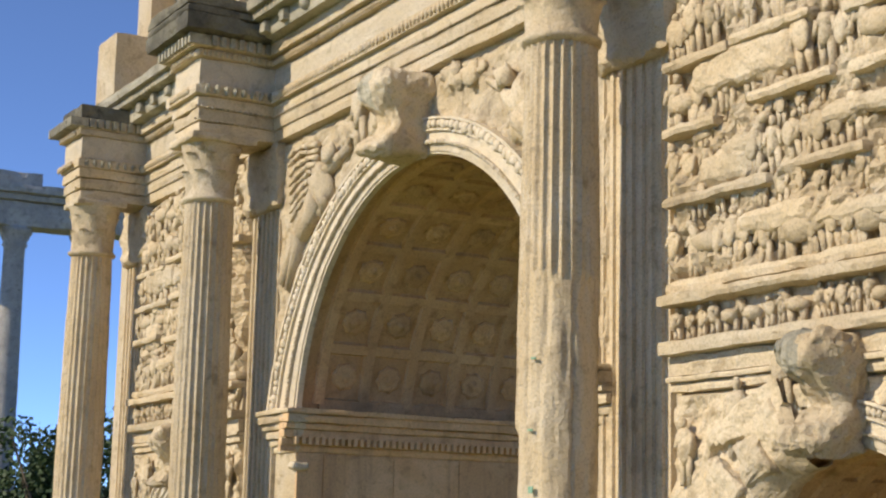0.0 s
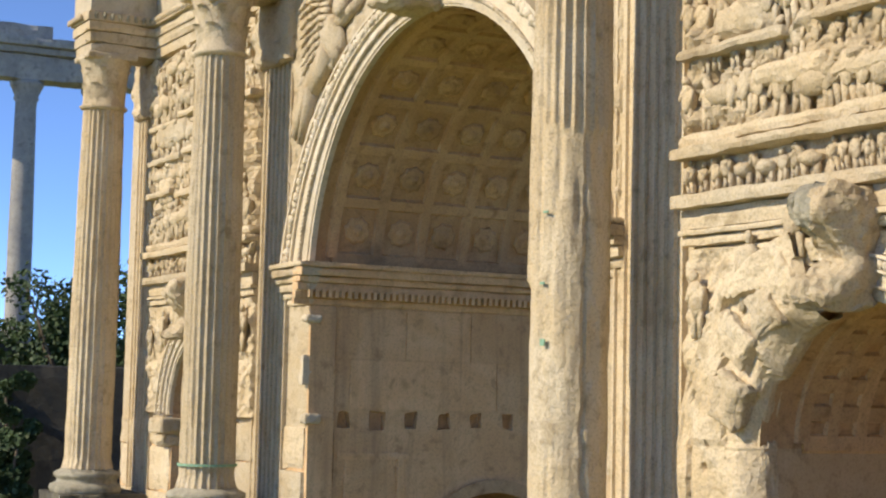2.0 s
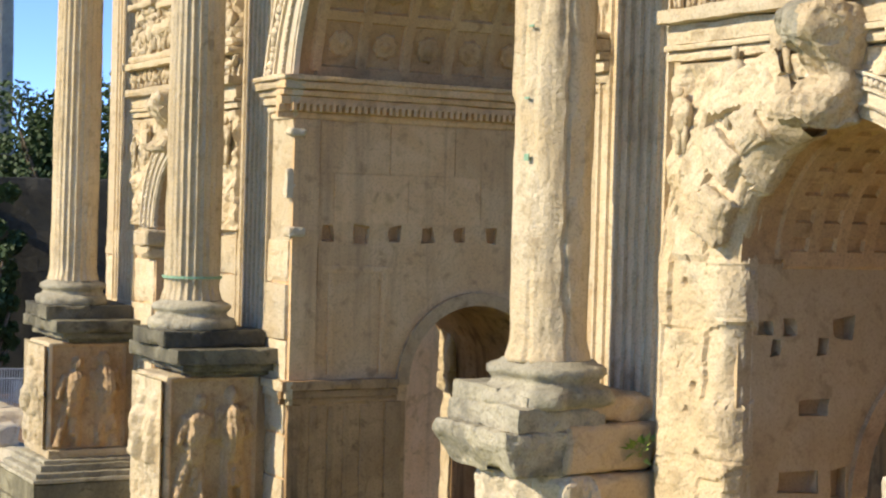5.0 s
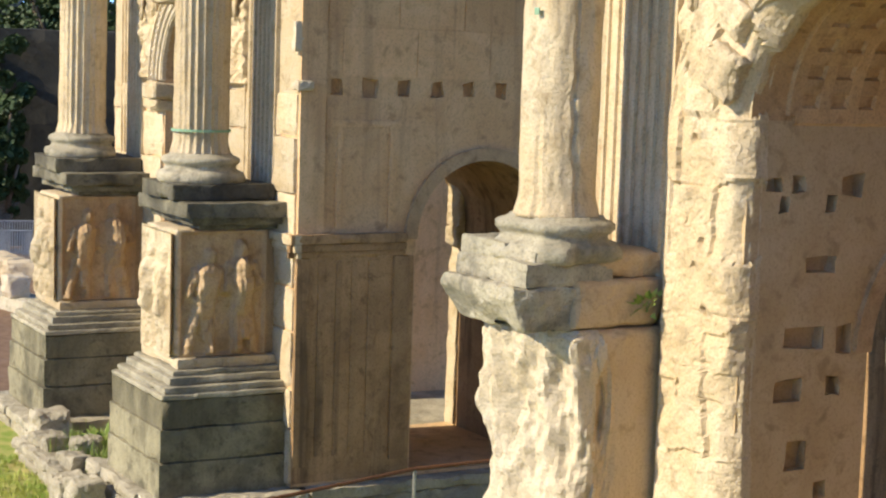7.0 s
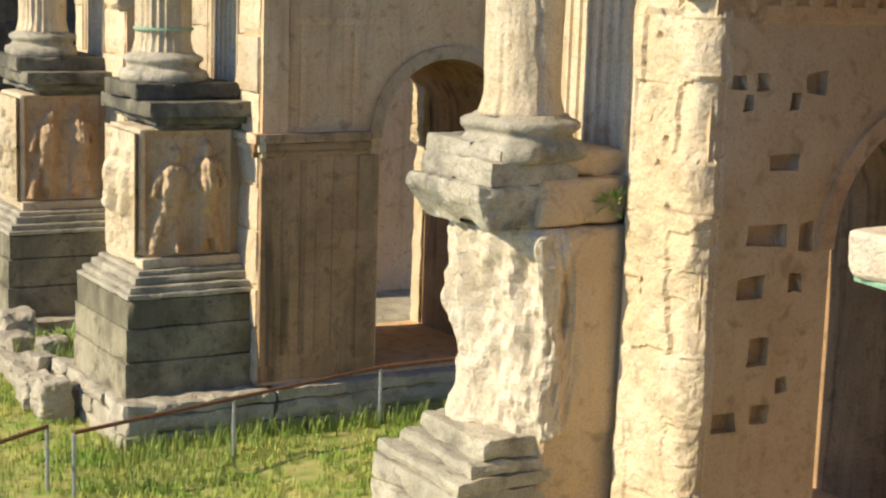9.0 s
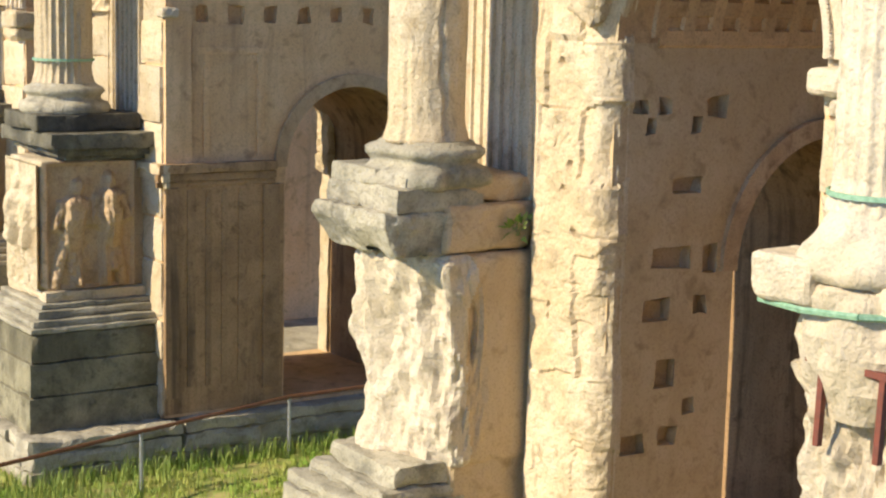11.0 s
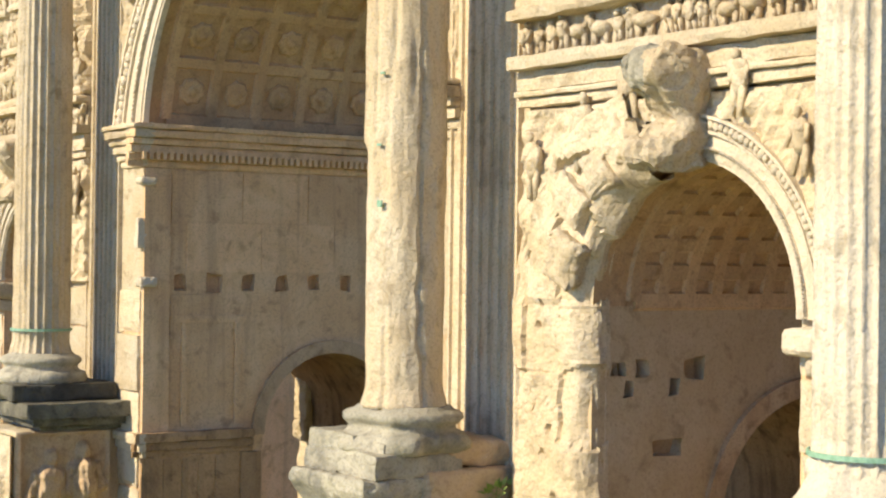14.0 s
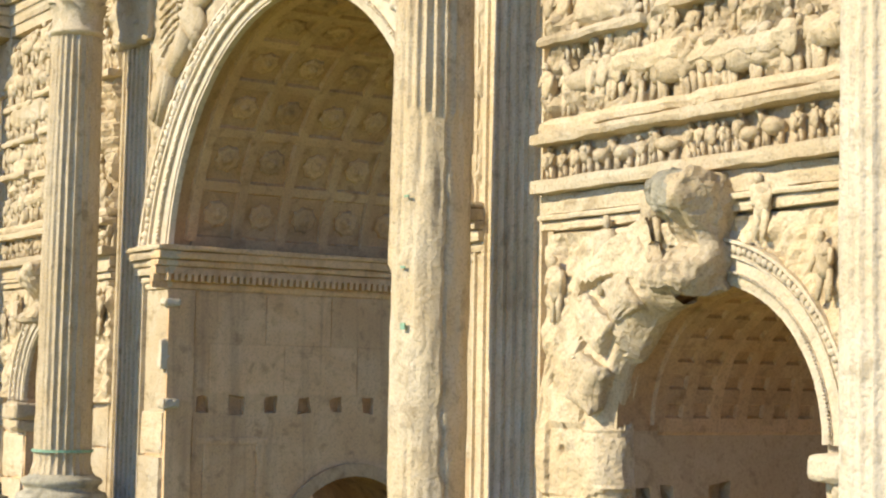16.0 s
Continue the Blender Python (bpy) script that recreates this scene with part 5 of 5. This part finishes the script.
def temple():
    c = far(-75.2, 74)
    e = empty("ruined_temple", c.x, c.y, 0, "far ruined temple with grey granite columns and entablature", "temple ruin")
    along = Vector((0.06, 1.0, 0.0)).normalized()
    start = far(-75.46, 74) - c
    yaw = math.atan2(along.y, along.x)
    for k, d in enumerate((0.0, 3.1, -1.6, 6.2)):
        p = start + along * d + (Vector((-along.y, along.x, 0)) * 3.4 if k == 2 else Vector((0, 0, 0)))
        prof = [(0.72, 8.2), (0.72, 8.5), (0.62, 8.6), (0.66, 8.8), (0.55, 8.95), (0.52, 9.3), (0.53, 12.5), (0.46, 18.4), (0.46, 18.7), (0.56, 18.85), (0.5, 18.95), (0.66, 19.3), (0.72, 19.4), (0.72, 19.6)]
        mesh_ob("column", *lathe(prof, 24, k, 0.01, 0.02), FAR_STONE, e, smooth=True, at=Matrix.Translation(p))
    for z0, z1, w, l0, l1 in ((19.6, 20.7, 0.66, -6.0, 7.0), (20.7, 21.0, 0.9, -6.0, 7.1), (21.0, 21.4, 1.15, -6.0, 4.2), (21.4, 22.0, 0.8, -6.0, 0.9)):
        vs, fs = rough_block(l1 - l0, 2 * w, z1 - z0, 0.35, 0.06, 0.03, int(z0 * 7), 0.35)
        p = start + along * ((l0 + l1) / 2)
        mesh_ob("entablature", vs, fs, FAR_STONE, e, at=Matrix.Translation((p.x, p.y, (z0 + z1) / 2)) @ Matrix.Rotation(yaw, 4, "Z"))
    vs, fs = rough_block(22, 9, 9.2, 0.6, 0.08, 0.05, 7, 0.2)
    p = start - along * 4 + Vector((-along.y, along.x, 0)) * 3
    mesh_ob("podium", vs, fs, TUFA, e, at=Matrix.Translation((p.x, p.y, 3.6)) @ Matrix.Rotation(yaw, 4, "Z"))


temple()


def tree(x, y, z0, height, spread, seed, label, n=6000):
    r = random.Random(seed)
    e = empty("tree", x, y, z0, label, "tree", "trees behind the ruins")
    b = Build()
    b.tube((0, 0, -0.3), (0.2, 0.1, height * 0.35), 0.28, 0.2, 9)
    tips = []
    for k in range(9):
        a = r.uniform(0, 6.28)
        p = Vector((0.2, 0.1, height * r.uniform(0.22, 0.4)))
        q = p + Vector((math.cos(a) * spread * r.uniform(0.3, 0.75), math.sin(a) * spread * r.uniform(0.3, 0.75), height * r.uniform(0.2, 0.5)))
        b.tube(p, q, 0.12, 0.04, 6)
        tips += [q, (p + q) / 2]
    b.ob("trunk", BARK, e, smooth=True)
    vs, fs = [], []
    lumps = [(t, r.uniform(0.5, 1.1) * spread * 0.36) for t in tips] + [(Vector((r.gauss(0, 0.35) * spread, r.gauss(0, 0.35) * spread, height * r.uniform(0.45, 0.95))), spread * r.uniform(0.2, 0.36)) for _ in range(10)]
    for k in range(n):
        c, rad = r.choice(lumps)
        d = Vector((r.gauss(0, 1), r.gauss(0, 1), r.gauss(0, 0.8))).normalized() * rad * r.uniform(0.45, 1.05)
        p = c + d
        u = Vector((r.gauss(0, 1), r.gauss(0, 1), r.gauss(0, 1))).normalized() * r.uniform(0.07, 0.14)
        w = u.orthogonal().normalized() * u.length * r.uniform(0.5, 0.9)
        i = len(vs)
        vs += [p - u, p + w, p + u, p - w]
        fs.append((i, i + 1, i + 2, i + 3))
    mesh_ob("crown", vs, fs, LEAF, e)
    return e


for az, d, h, s, sd in ((-74.15, 66, 11.2, 3.0, 1), (-73.3, 64, 12.3, 3.2, 2), (-72.2, 68, 11.5, 4.0, 3), (-74.9, 66, 9.6, 2.2, 4), (-71.2, 64, 10.8, 4.0, 5)):
    p = far(az, d)
    tree(p.x, p.y, -0.4, h, s, sd, "dark green leafy tree behind the ruins")
for az, d, h, s, sd in ((-75.75, 56, 6.4, 1.1, 11), (-75.9, 55.5, 5.0, 1.1, 12), (-75.6, 55.6, 4.4, 0.8, 13), (-75.55, 56.4, 7.6, 1.0, 16)):
    p = far(az, d)
    tree(p.x, p.y, -0.4, h, s, sd, "ivy-green shrub against a dark wall", 3500)
# dark terrace wall
a, bq = far(-79, 58), far(-68, 58)
mid_, along_ = (a + bq) / 2, (bq - a).normalized()
vs, fs = rough_block((bq - a).length, 1.2, 7.6, 0.45, 0.08, 0.07, 21, 0.3)
tagged(mesh_ob("wall_terrace", vs, fs, TUFA, at=Matrix.Translation((mid_.x, mid_.y, 3.3)) @ Matrix.Rotation(math.atan2(along_.y, along_.x), 4, "Z")), "dark tufa terrace wall in shade", "wall", kind="structure")
# bare earth terrace in front of it, slightly above the grass
vs, fs = rough_block(24, 22, 0.5, 0.8, 0.1, 0.05, 25, 0.2)
p = far(-74.5, 46.5)
tagged(mesh_ob("ground_terrace", vs, fs, EARTH, at=Matrix.Translation((p.x, p.y, -0.38)) @ Matrix.Rotation(radians(15), 4, "Z")), "reddish bare earth terrace", "ground", kind="structure")


def fence(az0, az1, d, n):
    p, q = far(az0, d), far(az1, d)
    e = empty("metal_fence", p.x, p.y, -0.14, "grey galvanised steel barrier fence", "fence")
    o = Vector((p.x, p.y, 0))
    for k in range(n + 1):
        t = p + (q - p) * (k / n) - o
        b = Build()
        b.tube(t + Vector((0, 0, 0.02)), t + Vector((0, 0, 1.15)), 0.022, 0.022, 5)
        b.ob("bar", GALV, e)
    for z in (0.12, 1.12):
        b = Build()
        b.tube(p - o + Vector((0, 0, z)), q - o + Vector((0, 0, z)), 0.03, 0.03, 6)
        b.ob("rail", GALV, e)


fence(-76.2, -73.4, 54.5, 34)
fence(-76.4, -74.6, 51.5, 24)
for k, (az, d, s) in enumerate(((-75.6, 50, 0.8), (-75.35, 49.6, 0.75), (-75.1, 49.2, 0.7), (-74.85, 48.8, 0.7), (-75.9, 50.4, 0.8))):
    p = far(az, d)
    vs, fs = rough_block(s * 1.3, s, s * 0.75, 0.12, 0.07, 0.03, 700 + k, 0.2)
    tagged(mesh_ob("stone_block", vs, fs, WARM, at=Matrix.Translation((p.x, p.y, -0.12 + s * 0.36)) @ Matrix.Rotation(k * 0.4, 4, "Z")), "squared stone block lying on bare earth", "stone block", "blocks lying by the fence")
p = far(-75.1, 43)
vs, fs = rough_block(0.7, 0.6, 0.55, 0.08, 0.08, 0.04, 720, 0.3)
tagged(mesh_ob("marble_fragment", vs, fs, PALE, at=Matrix.Translation((p.x, p.y, 0.48))), "white marble fragment on a low rubble wall", "stone block")
p = far(-74.8, 43)
vs, fs = rough_block(5, 0.9, 1.0, 0.2, 0.06, 0.04, 721, 0.3)
tagged(mesh_ob("rubble_wall", vs, fs, RUBBLE, at=Matrix.Translation((p.x, p.y, -0.28)) @ Matrix.Rotation(radians(15), 4, "Z")), "low ruined rubble wall behind the arch", "wall")

for k, (x0, x1, y0, y1, z0, z1) in enumerate(((-0.82, 0.05, -0.62, 0.2, 4.49, 4.68), (-0.3, 0.42, -0.5, 0.4, 4.48, 4.62))):
    vs, fs = rough_block(x1 - x0, y1 - y0, z1 - z0, 0.04, 0.012, 0.014, 800 + k, 0.12)
    tagged(mesh_ob("broken_slab", vs, fs, GREY, at=Matrix.Translation((COLS[2] + (x0 + x1) / 2, (y0 + y1) / 2, (z0 + z1) / 2))), "grey broken stone slab on top of a ruined pedestal", "stone slab", "slabs of the broken pedestal")
